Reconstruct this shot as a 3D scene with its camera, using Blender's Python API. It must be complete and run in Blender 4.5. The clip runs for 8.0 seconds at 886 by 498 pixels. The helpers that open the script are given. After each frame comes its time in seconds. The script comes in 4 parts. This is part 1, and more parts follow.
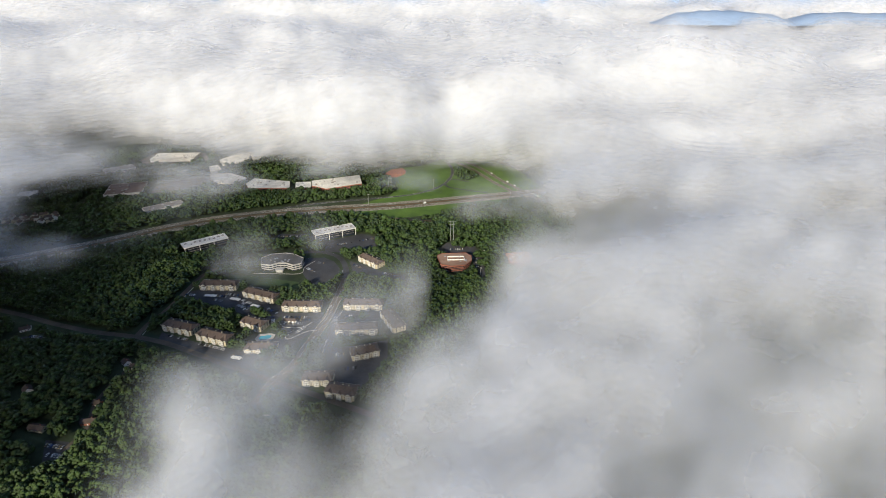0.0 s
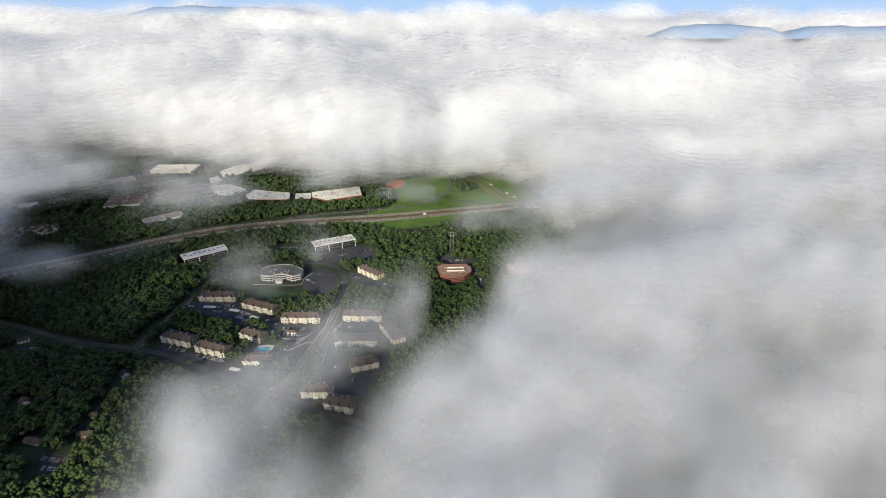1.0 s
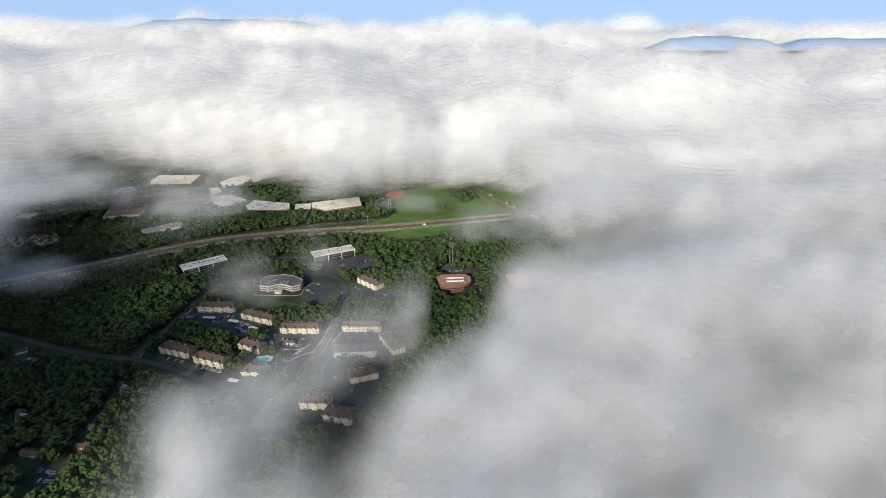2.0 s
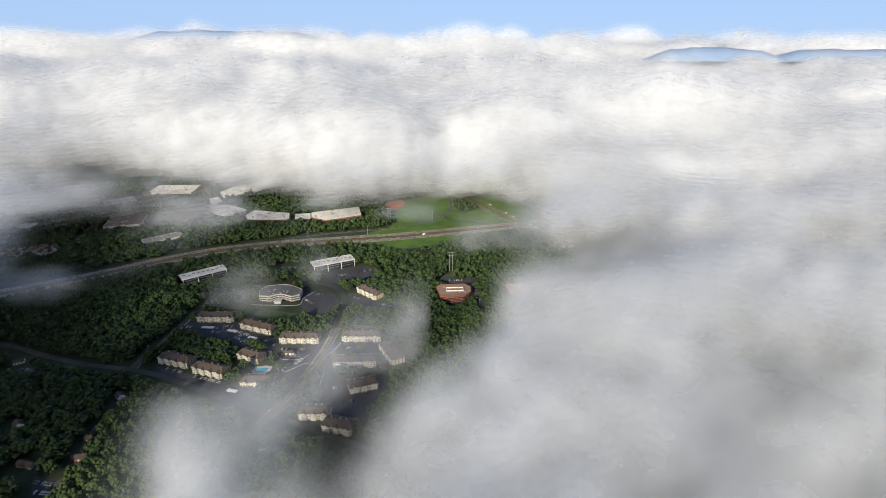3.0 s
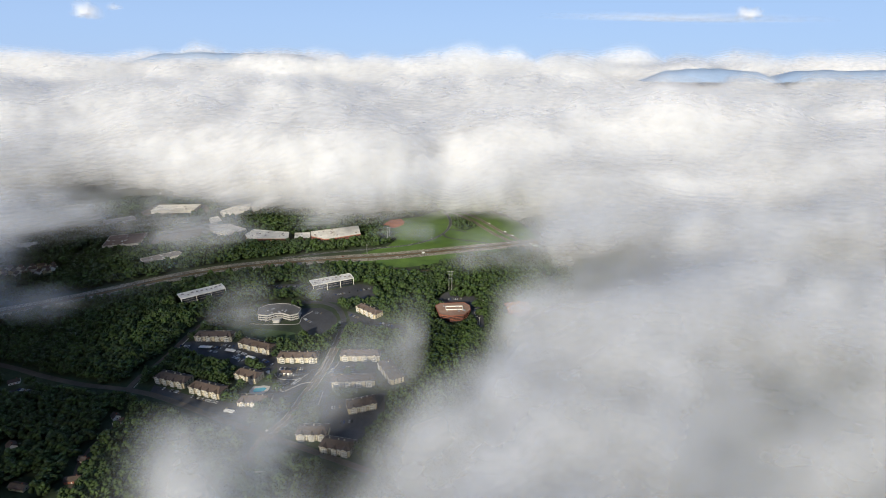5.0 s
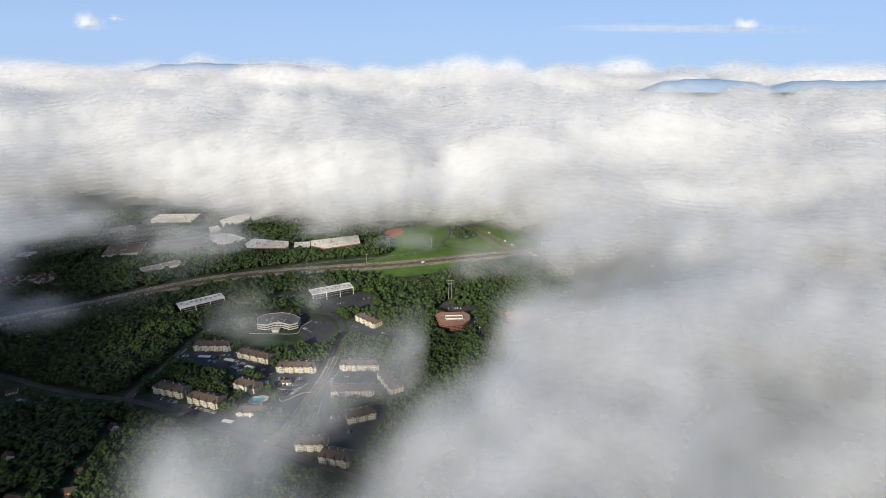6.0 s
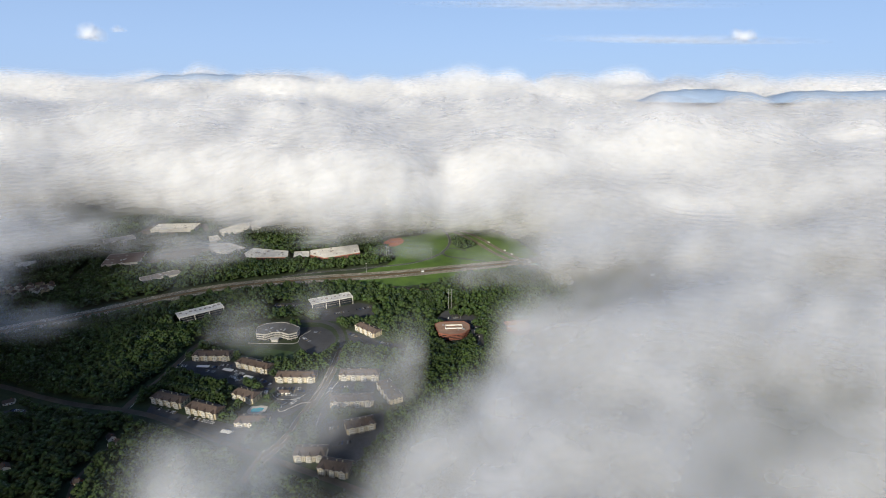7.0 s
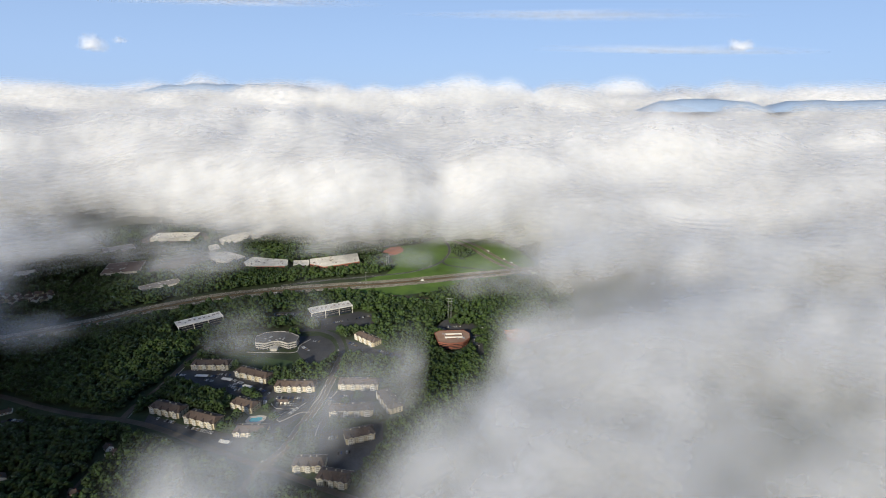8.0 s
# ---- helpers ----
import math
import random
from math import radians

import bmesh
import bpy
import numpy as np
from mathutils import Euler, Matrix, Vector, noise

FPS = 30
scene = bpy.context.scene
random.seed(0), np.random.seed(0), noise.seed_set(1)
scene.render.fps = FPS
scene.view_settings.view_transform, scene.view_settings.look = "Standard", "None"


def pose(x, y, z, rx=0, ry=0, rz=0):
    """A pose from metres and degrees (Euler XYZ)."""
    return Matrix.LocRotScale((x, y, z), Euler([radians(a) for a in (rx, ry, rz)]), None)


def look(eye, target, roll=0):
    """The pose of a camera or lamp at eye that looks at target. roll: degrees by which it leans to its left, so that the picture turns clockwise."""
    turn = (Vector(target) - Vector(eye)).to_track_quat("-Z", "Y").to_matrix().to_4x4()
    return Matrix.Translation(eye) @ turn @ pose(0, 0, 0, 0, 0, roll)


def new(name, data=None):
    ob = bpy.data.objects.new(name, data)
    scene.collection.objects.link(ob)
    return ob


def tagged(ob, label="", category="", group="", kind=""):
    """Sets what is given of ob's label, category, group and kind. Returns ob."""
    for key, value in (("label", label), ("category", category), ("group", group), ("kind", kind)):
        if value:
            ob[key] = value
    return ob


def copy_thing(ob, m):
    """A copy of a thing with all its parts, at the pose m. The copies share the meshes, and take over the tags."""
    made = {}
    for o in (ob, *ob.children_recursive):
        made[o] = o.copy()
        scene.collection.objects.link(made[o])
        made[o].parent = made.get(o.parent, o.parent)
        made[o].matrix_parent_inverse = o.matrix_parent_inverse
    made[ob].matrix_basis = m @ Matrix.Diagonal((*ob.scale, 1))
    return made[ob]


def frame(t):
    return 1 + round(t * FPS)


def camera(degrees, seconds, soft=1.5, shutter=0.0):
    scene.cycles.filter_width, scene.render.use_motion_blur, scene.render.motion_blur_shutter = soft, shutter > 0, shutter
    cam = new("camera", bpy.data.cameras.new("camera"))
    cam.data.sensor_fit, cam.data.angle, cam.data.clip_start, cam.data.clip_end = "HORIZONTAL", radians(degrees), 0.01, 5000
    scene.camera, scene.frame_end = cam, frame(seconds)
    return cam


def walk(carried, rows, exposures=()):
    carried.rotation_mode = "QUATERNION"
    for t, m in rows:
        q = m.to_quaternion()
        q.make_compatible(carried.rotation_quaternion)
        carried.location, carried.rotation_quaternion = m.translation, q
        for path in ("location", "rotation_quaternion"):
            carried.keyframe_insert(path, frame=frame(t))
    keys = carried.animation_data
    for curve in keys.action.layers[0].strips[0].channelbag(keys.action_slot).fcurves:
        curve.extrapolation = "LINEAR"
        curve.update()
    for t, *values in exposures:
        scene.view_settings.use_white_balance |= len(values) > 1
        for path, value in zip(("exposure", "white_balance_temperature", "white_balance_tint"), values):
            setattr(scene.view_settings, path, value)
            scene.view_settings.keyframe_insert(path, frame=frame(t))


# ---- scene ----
cam = camera(80.0, 8.0, soft=1.0)
# seconds, height, pitch, yaw, lean of the drone camera
PATH = [
    (0.0, 400.00, -25.646, 0.000, 0.600),
    (0.5, 399.76, -25.256, -0.014, 0.589),
    (1.0, 399.52, -24.415, -0.028, 0.577),
    (1.5, 399.27, -23.797, -0.042, 0.565),
    (3.0, 398.55, -22.197, -0.083, 0.530),
    (3.5, 398.30, -21.653, -0.097, 0.519),
    (4.0, 398.06, -21.167, -0.111, 0.507),
    (4.5, 397.82, -20.642, -0.125, 0.495),
    (6.0, 397.09, -19.097, -0.166, 0.460),
    (6.5, 396.85, -18.575, -0.180, 0.448),
    (7.0, 396.61, -18.057, -0.194, 0.437),
    (7.5, 396.37, -17.564, -0.208, 0.425),
    (8.0, 396.12, -17.084, -0.222, 0.413),
]
walk(cam, [(t, pose(0, 0, z, 90 + pitch, 0, yaw) @ pose(0, 0, 0, 0, 0, lean)) for t, z, pitch, yaw, lean in PATH],
     exposures=[(0.0, 0.36), (8.0, 0.25)])
scene.cycles.transparent_max_bounces = 36

# ---------------------------------------------------------------- light
SUN_ELEVATION, SUN_AZIMUTH = 22.0, 198.0   # degrees; azimuth clockwise from +y
world = bpy.data.worlds.new("sky")
scene.world = world
world.use_nodes = True
wn = world.node_tree
sky = wn.nodes.new("ShaderNodeTexSky")
sky.sky_type = "NISHITA"
sky.sun_disc = False
sky.sun_elevation = radians(SUN_ELEVATION)
sky.sun_rotation = radians(SUN_AZIMUTH)
sky.altitude = 2000
sky.air_density, sky.dust_density, sky.ozone_density = 1.0, 0.0, 4.0
tint = wn.nodes.new("ShaderNodeMix")
tint.data_type, tint.blend_type = "RGBA", "MULTIPLY"
tint.inputs[0].default_value = 1.0
tint.inputs[7].default_value = (0.74, 0.97, 1.13, 1)
wn.links.new(sky.outputs[0], tint.inputs[6])
# pale morning haze in the air
haze = wn.nodes.new("ShaderNodeMix")
haze.data_type = "RGBA"
haze.inputs[7].default_value = (6.6, 9.3, 14.4, 1)
up, upward, thick_air = wn.nodes.new("ShaderNodeTexCoord"), wn.nodes.new("ShaderNodeSeparateXYZ"), wn.nodes.new("ShaderNodeMapRange")
wn.links.new(up.outputs["Generated"], upward.inputs[0])
wn.links.new(upward.outputs["Z"], thick_air.inputs["Value"])
thick_air.inputs["From Min"].default_value, thick_air.inputs["From Max"].default_value = 0.05, 0.6
thick_air.inputs["To Min"].default_value, thick_air.inputs["To Max"].default_value = 0.85, 0.12
wn.links.new(thick_air.outputs[0], haze.inputs[0])
wn.links.new(tint.outputs[2], haze.inputs[6])
wn.links.new(haze.outputs[2], wn.nodes["Background"].inputs[0])
wn.nodes["Background"].inputs[1].default_value = 0.056
sun = new("sun", bpy.data.lights.new("sun", "SUN"))
sun.data.energy, sun.data.angle, sun.data.color = 5.0, radians(0.53), (1.0, 0.915, 0.735)
az, el = radians(SUN_AZIMUTH), radians(SUN_ELEVATION)
sun.matrix_world = look((0, 0, 900), (-math.sin(az) * math.cos(el), -math.cos(az) * math.cos(el), 900 - math.sin(el)))

# ---------------------------------------------------------------- materials


def material(name, rough=0.8, metal=0.0):
    m = bpy.data.materials.new(name)
    m.use_nodes = True
    b = m.node_tree.nodes["Principled BSDF"]
    b.inputs["Roughness"].default_value, b.inputs["Metallic"].default_value = rough, metal
    return m, m.node_tree, b


def mottled(name, dark, light, scale, rough=0.85, bump=0.0, fine=8.0, vary=0.0, metal=0.0):
    """Two scales of noise between two colours, with relief, and a random tint for each object."""
    m, nt, b = material(name, rough, metal)
    geo = nt.nodes.new("ShaderNodeNewGeometry")
    big, small = nt.nodes.new("ShaderNodeTexNoise"), nt.nodes.new("ShaderNodeTexNoise")
    for n, s in ((big, scale), (small, scale * fine)):
        n.inputs["Scale"].default_value, n.inputs["Detail"].default_value = s, 4
        nt.links.new(geo.outputs["Position"], n.inputs["Vector"])
    add = nt.nodes.new("ShaderNodeMath")
    add.operation = "MULTIPLY_ADD"
    nt.links.new(small.outputs[0], add.inputs[0])
    add.inputs[1].default_value = 0.6
    half = nt.nodes.new("ShaderNodeMath")
    half.operation = "MULTIPLY_ADD"
    nt.links.new(big.outputs[0], half.inputs[0])
    half.inputs[1].default_value, half.inputs[2].default_value = 1.2, -0.4
    nt.links.new(half.outputs[0], add.inputs[2])
    ramp = nt.nodes.new("ShaderNodeValToRGB")
    ramp.color_ramp.elements[0].position, ramp.color_ramp.elements[1].position = 0.2, 0.85
    ramp.color_ramp.elements[0].color, ramp.color_ramp.elements[1].color = (*dark, 1), (*light, 1)
    nt.links.new(add.outputs[0], ramp.inputs[0])
    out = ramp.outputs[0]
    if vary:
        info, hsv, rng = nt.nodes.new("ShaderNodeObjectInfo"), nt.nodes.new("ShaderNodeHueSaturation"), nt.nodes.new("ShaderNodeMapRange")
        rng.inputs["To Min"].default_value, rng.inputs["To Max"].default_value = 1 - vary, 1 + vary
        nt.links.new(info.outputs["Random"], rng.inputs["Value"])
        nt.links.new(rng.outputs[0], hsv.inputs["Value"])
        nt.links.new(out, hsv.inputs["Color"])
        out = hsv.outputs[0]
    nt.links.new(out, b.inputs["Base Color"])
    if bump:
        bp = nt.nodes.new("ShaderNodeBump")
        bp.inputs["Strength"].default_value, bp.inputs["Distance"].default_value = bump, 0.5
        nt.links.new(add.outputs[0], bp.inputs["Height"])
        nt.links.new(bp.outputs[0], b.inputs["Normal"])
    return m


FOREST_FLOOR = mottled("forest_floor", (0.018, 0.03, 0.012), (0.05, 0.07, 0.025), 0.02, bump=0.6)
GRASS = mottled("mown_grass", (0.045, 0.095, 0.010), (0.10, 0.18, 0.020), 0.03, bump=0.3)
ASPHALT = mottled("asphalt", (0.035, 0.035, 0.04), (0.075, 0.075, 0.08), 0.05, bump=0.1)
CONCRETE_ROAD = mottled("worn_concrete_road", (0.085, 0.07, 0.052), (0.19, 0.155, 0.112), 0.04, bump=0.1)
DRY_GRASS = mottled("dry_grass", (0.085, 0.055, 0.025), (0.17, 0.105, 0.05), 0.05, bump=0.3)
DIRT = mottled("red_clay", (0.30, 0.10, 0.05), (0.45, 0.17, 0.09), 0.05, bump=0.3)


def cloud_material():
    """White droplets: lit through as well as on top, let through by how thin the layer is."""
    m = bpy.data.materials.new("cloud_vapour")
    m.use_nodes = True
    nt = m.node_tree
    nt.nodes.clear()
    out = nt.nodes.new("ShaderNodeOutputMaterial")
    density = nt.nodes.new("ShaderNodeAttribute")
    density.attribute_name = "thickness"
    geo = nt.nodes.new("ShaderNodeNewGeometry")
    noise_1 = nt.nodes.new("ShaderNodeTexNoise")
    noise_1.inputs["Scale"].default_value, noise_1.inputs["Detail"].default_value = 0.02, 3
    noise_1.inputs["Roughness"].default_value = 0.5
    nt.links.new(geo.outputs["Position"], noise_1.inputs["Vector"])
    uneven = nt.nodes.new("ShaderNodeMapRange")
    uneven.inputs["From Min"].default_value, uneven.inputs["From Max"].default_value = 0.3, 0.7
    uneven.inputs["To Min"].default_value, uneven.inputs["To Max"].default_value = -0.35, -1.65
    nt.links.new(noise_1.outputs[0], uneven.inputs["Value"])
    times = nt.nodes.new("ShaderNodeMath")
    times.operation = "MULTIPLY"
    nt.links.new(density.outputs["Fac"], times.inputs[0])
    nt.links.new(uneven.outputs[0], times.inputs[1])
    power = nt.nodes.new("ShaderNodeMath")
    power.operation = "EXPONENT"
    nt.links.new(times.outputs[0], power.inputs[0])
    clear = nt.nodes.new("ShaderNodeBsdfTransparent")
    top, below = nt.nodes.new("ShaderNodeBsdfDiffuse"), nt.nodes.new("ShaderNodeBsdfTranslucent")
    top.inputs[0].default_value = below.inputs[0].default_value = (0.95, 0.95, 0.96, 1)
    both, mix = nt.nodes.new("ShaderNodeMixShader"), nt.nodes.new("ShaderNodeMixShader")
    both.inputs[0].default_value = 0.3
    nt.links.new(top.outputs[0], both.inputs[1])
    nt.links.new(below.outputs[0], both.inputs[2])
    nt.links.new(power.outputs[0], mix.inputs[0])
    nt.links.new(both.outputs[0], mix.inputs[1])
    nt.links.new(clear.outputs[0], mix.inputs[2])
    nt.links.new(mix.outputs[0], out.inputs[0])
    return m


CLOUD = cloud_material()

# ---------------------------------------------------------------- noise on arrays


def lattice(ix, iy, iz, seed):
    h = (ix * 374761393 + iy * 668265263 + iz * 2147483647 + seed * 974634777) & 0xFFFFFFFF
    h = ((h ^ (h >> 13)) * 1274126177) & 0xFFFFFFFF
    return ((h ^ (h >> 16)) & 0xFFFF) / 65535.0


def smooth_noise(x, y, z, seed=0):
    ix, iy, iz = (np.floor(a).astype(np.int64) for a in (x, y, z))
    fx, fy, fz = x - ix, y - iy, z - iz
    fx, fy, fz = (f * f * f * (f * (f * 6 - 15) + 10) for f in (fx, fy, fz))
    total = 0
    for dx in (0, 1):
        for dy in (0, 1):
            for dz in (0, 1):
                w = (fx if dx else 1 - fx) * (fy if dy else 1 - fy) * (fz if dz else 1 - fz)
                total = total + w * lattice(ix + dx, iy + dy, iz + dz, seed)
    return total


def fbm(x, y, z, octaves=4, seed=0, rough=0.5):
    total, amp, norm = 0, 1.0, 0
    for o in range(octaves):
        total = total + amp * smooth_noise(x * 2 ** o + 17.3 * o, y * 2 ** o - 9.1 * o, z * 2 ** o + 5.7 * o, seed + o)
        norm, amp = norm + amp, amp * rough
    return total / norm


def step(a, b, v):
    t = np.clip((v - a) / (b - a), 0, 1)
    return t * t * (3 - 2 * t)


def polygon_distance(x, y, points):
    """Signed distance to a polygon: negative inside."""
    d, inside = np.full(x.shape, 1e9), np.zeros(x.shape, bool)
    for (ax, ay), (bx, by) in zip(points, points[1:] + points[:1]):
        ex, ey = bx - ax, by - ay
        t = np.clip(((x - ax) * ex + (y - ay) * ey) / (ex * ex + ey * ey), 0, 1)
        d = np.minimum(d, np.hypot(x - ax - t * ex, y - ay - t * ey))
        if ay != by:
            inside ^= ((ay > y) != (by > y)) & (x < ex * (y - ay) / ey + ax)
    return np.where(inside, -d, d)


# ---------------------------------------------------------------- ground
GROUND_HALF = 6000


def sheet(name, xs, ys, mat, z=0.0):
    verts = [(x, y, z) for y in ys for x in xs]
    w = len(xs)
    faces = [(j * w + i, j * w + i + 1, (j + 1) * w + i + 1, (j + 1) * w + i) for j in range(len(ys) - 1) for i in range(w - 1)]
    me = bpy.data.meshes.new(name)
    me.from_pydata(verts, [], faces)
    me.materials.append(mat)
    return new(name, me)


ground = sheet("ground", np.linspace(-GROUND_HALF, GROUND_HALF, 40).tolist(), np.linspace(-GROUND_HALF, GROUND_HALF, 40).tolist(), FOREST_FLOOR)
tagged(ground, "dark green wooded ground under the clouds", "ground", kind="structure")

# ---------------------------------------------------------------- clouds
# the opening in the cloud deck through which the town shows
# its first four corners, out of view, are shaped to let sun onto near trees
OPENING = [(-150, -20), (-430, -60), (-440, 110), (-330, 150), (-300, 215), (-345, 300), (-435, 400), (-535, 500), (-620, 610), (-680, 740), (-670, 900), (-690, 1080), (-583, 1180), (-400, 1170), (-330, 1070),
           (-290, 1015), (-211, 1035), (-163, 1105), (-4, 1165), (120, 1150), (205, 1010), (165, 900), (118, 797), (76, 666), (38, 568), (-12, 459), (-44, 388), (-66, 321), (-92, 270), (-102, 180)]
# loose drifts over the opening: ends, radius, strength
DRIFTS = [(-158, 205, -184, 326, 43, 1.3), (-190, 334, -150, 350, 24, 0.4), (-118, 220, -122, 330, 36, 0.3), (-142, 365, -112, 428, 22, 0.55),
          (-112, 428, -72, 493, 24, 0.8), (-72, 493, -36, 530, 24, 0.5), (-103, 991, -25, 993, 42, 0.5), (45, 780, 120, 800, 44, 0.62), (225, 850, 250, 990, 64, 0.75),
          (-300, 626, -235, 600, 30, 0.34), (-244, 814, -168, 643, 22, 0.28), (-585, 650, -520, 610, 45, 0.3), (-690, 740, -650, 700, 60, 0.35)]
# thin places in the deck: centre, radii, turn, strength
# the last, out of view, is added to keep the sun's way clear
THIN = [(95, 400, 120, 60, 45, 0.34), (272, 376, 70, 26, 30, 0.42), (350, 366, 46, 34, 40, 0.42), (24, 500, 120, 28, 62, 0.34), (110, 655, 100, 40, 60, 0.2), (400, 800, 110, 40, 40, 0.12), (170, 410, 60, 24, 35, 0.2),
        # the one at (-920, 1250) imitates thick cloud in shade by thinning it
        (480, 640, 120, 34, 35, 0.25), (640, 1000, 160, 50, 35, 0.5), (-920, 1250, 310, 160, -10, 1.0), (-720, 1210, 150, 70, 0, 0.3), (-25, 1290, 55, 110, 0, 0.5), (250, 530, 90, 24, 40, 0.18), (-330, 30, 150, 130, 0, 1.2)]
# domes and hollows of the deck's top: centre, radii, rise
# the last two are unseen banks, added to throw shade on the town's left
SWELLS = [(-270, 1420, 280, 160, 110), (20, 1330, 80, 150, -80), (190, 1500, 200, 120, 85), (-700, 1300, 240, 120, -30), (340, 1180, 160, 130, 35), (820, 1750, 330, 150, 110),
          (640, 1120, 260, 70, -40), (-1200, 2200, 400, 200, 95), (-650, 2350, 300, 160, 85), (500, 2300, 300, 180, 95), (1300, 1500, 300, 130, 50), (150, 560, 120, 70, 25), (-470, 262, 150, 120, 170), (-690, 340, 200, 190, 180)]


def cover(x, y):
    """How much cloud stands over a place, 0 to about 1.5."""
    wx = x + 70 * (fbm(x / 150, y / 150, 0 * x, 5, 11) - 0.5)
    wy = y + 70 * (fbm(x / 150, y / 150, 0 * x + 9, 5, 23) - 0.5)
    away = step(600, 1000, y)
    start, end = -24 - 46 * away, 84 + 70 * away
    c = step(0, 1, (polygon_distance(wx, wy, OPENING) - start) / (end - start)) * (0.94 + 0.36 * np.maximum(step(700, 1200, y), step(-350, -600, x)))
    # long folds of thicker and thinner vapour
    fold = fbm((x * 0.8 + y * 0.6) / 300, (y * 0.8 - x * 0.6) / 105, 0 * x + 4, 5, 71, 0.55) - 0.5
    c = c * (1 + 2.0 * fold * step(1500, 800, y))
    # thin blue haze under the opening, denser to the north-west
    c = c + (0.05 + 0.15 * step(-250, -600, x) * step(450, 800, y) + 0.33 * step(-250, -520, x) * step(780, 1060, y) + 0.1 * step(850, 1100, y)) * np.clip(1 - c, 0, 1)
    # torn edges of the loose drifts
    tx = wx + 32 * (fbm(x / 58, y / 58, 0 * x + 2, 3, 37) - 0.5)
    ty = wy + 32 * (fbm(x / 58, y / 58, 0 * x + 5, 3, 43) - 0.5)
    for ax, ay, bx, by, radius, strength in DRIFTS:
        ex, ey = bx - ax, by - ay
        t = np.clip(((tx - ax) * ex + (ty - ay) * ey) / (ex * ex + ey * ey), 0, 1)
        c = c + strength * np.exp(-1.4 * (np.hypot(tx - ax - t * ex, ty - ay - t * ey) / radius) ** 2) * np.clip(1.2 - c, 0, 1)
    for gx, gy, ra, rb, turn, strength in THIN:
        u, v = wx - gx, wy - gy
        a, b = math.cos(radians(turn)), math.sin(radians(turn))
        c = c - strength * np.exp(-((u * a + v * b) / ra) ** 2 - ((v * a - u * b) / rb) ** 2)
    return np.clip(c, 0, 2)


def cloud_layers(name, xs, ys, levels, label):
    X, Y = np.meshgrid(xs, ys)
    c = cover(X, Y)
    puff = fbm(X / 420, Y / 420, 0 * X, 4, 3, 0.45)
    billow = 1.5 * np.sqrt((2 * fbm(X / 520, Y / 420, 0 * X + 3, 3, 31, 0.4) - 1) ** 2 + 0.02)
    far = step(1150, 2000, Y)
    rise = 60 * far + 185 * step(4000, 4950, Y)
    mass = step(-60, 420, polygon_distance(X, Y, OPENING))
    top = 150 + rise + mass * (110 * (puff - 0.35) + (90 + 60 * far) * (billow - 0.25))
    for gx, gy, ra, rb, up in SWELLS:
        top = top + up * np.exp(-((X - gx) / ra) ** 2 - ((Y - gy) / rb) ** 2)
    low = 70 - 20 * step(850, 1150, Y) + rise * 0.9 + 25 * (fbm(X / 200, Y / 200, 0 * X + 7, 3, 41) - 0.5)
    lumps = np.sqrt((2 * fbm(X / 230, Y / 190, 0 * X + 6, 3, 81, 0.45) - 1) ** 2 + 0.02)
    top = top + far * 75 * (lumps - 0.2) * step(4200, 2800, Y)
    top = np.maximum(top, low + 25)
    rows, cols = X.shape
    # streaky grain along the wind
    U, V = (X * 0.8 + Y * 0.6) / 190, (Y * 0.8 - X * 0.6) / 110
    verts, dens, faces, base = [], [], [], 0
    for k in range(levels):
        f = k / (levels - 1)
        Z = low + (top - low) * f
        n = fbm(U, V, Z / 60, 4, 51, 0.5) * (1 - far) + fbm(X / 340, Y / 340, Z / 120, 3, 52) * far
        d = np.clip(c + (n - 0.5) * (1.9 - 0.9 * far) - 0.25, 0, 1.4)
        d = d * d / (d + 0.3)
        d = d * (0.02 + 0.98 * step(1.04, 0.3 - 0.05 * far, f)) * step(0.0, 0.35, c)
        d = d * DENSITY * (1 + 0.9 * far) / levels
        index = np.arange(rows * cols).reshape(rows, cols)
        keep = np.maximum.reduce([c[:-1, :-1], c[1:, :-1], c[:-1, 1:], c[1:, 1:]]) > 0.1
        quads = np.stack([index[:-1, :-1][keep], index[:-1, 1:][keep], index[1:, 1:][keep], index[1:, :-1][keep]], 1)
        used, inverse = np.unique(quads, return_inverse=True)
        verts.append(np.stack([X.ravel()[used], Y.ravel()[used], Z.ravel()[used]], 1))
        dens.append(d.ravel()[used])
        faces.append(inverse.reshape(-1, 4) + base)
        base += len(used)
    verts, dens, faces = np.concatenate(verts), np.concatenate(dens), np.concatenate(faces)
    me = bpy.data.meshes.new(name)
    me.vertices.add(len(verts))
    me.vertices.foreach_set("co", verts.astype(np.float32).ravel())
    me.loops.add(faces.size)
    me.loops.foreach_set("vertex_index", faces.astype(np.int32).ravel())
    me.polygons.add(len(faces))
    me.polygons.foreach_set("loop_start", np.arange(0, faces.size, 4, dtype=np.int32))
    me.polygons.foreach_set("use_smooth", np.ones(len(faces), bool))
    me.update(calc_edges=True)
    me.attributes.new("thickness", "FLOAT", "POINT").data.foreach_set("value", dens.astype(np.float32))
    me.materials.append(CLOUD)
    return tagged(new(name, me), label, "cloud", kind="stuff")


DENSITY = 7.5


def spread(a, b, first, growth):
    """Steps from a to b that grow as they go."""
    out, d = [a], first
    while out[-1] + d < b:
        out.append(out[-1] + d)
        d *= growth
    return out + [b]


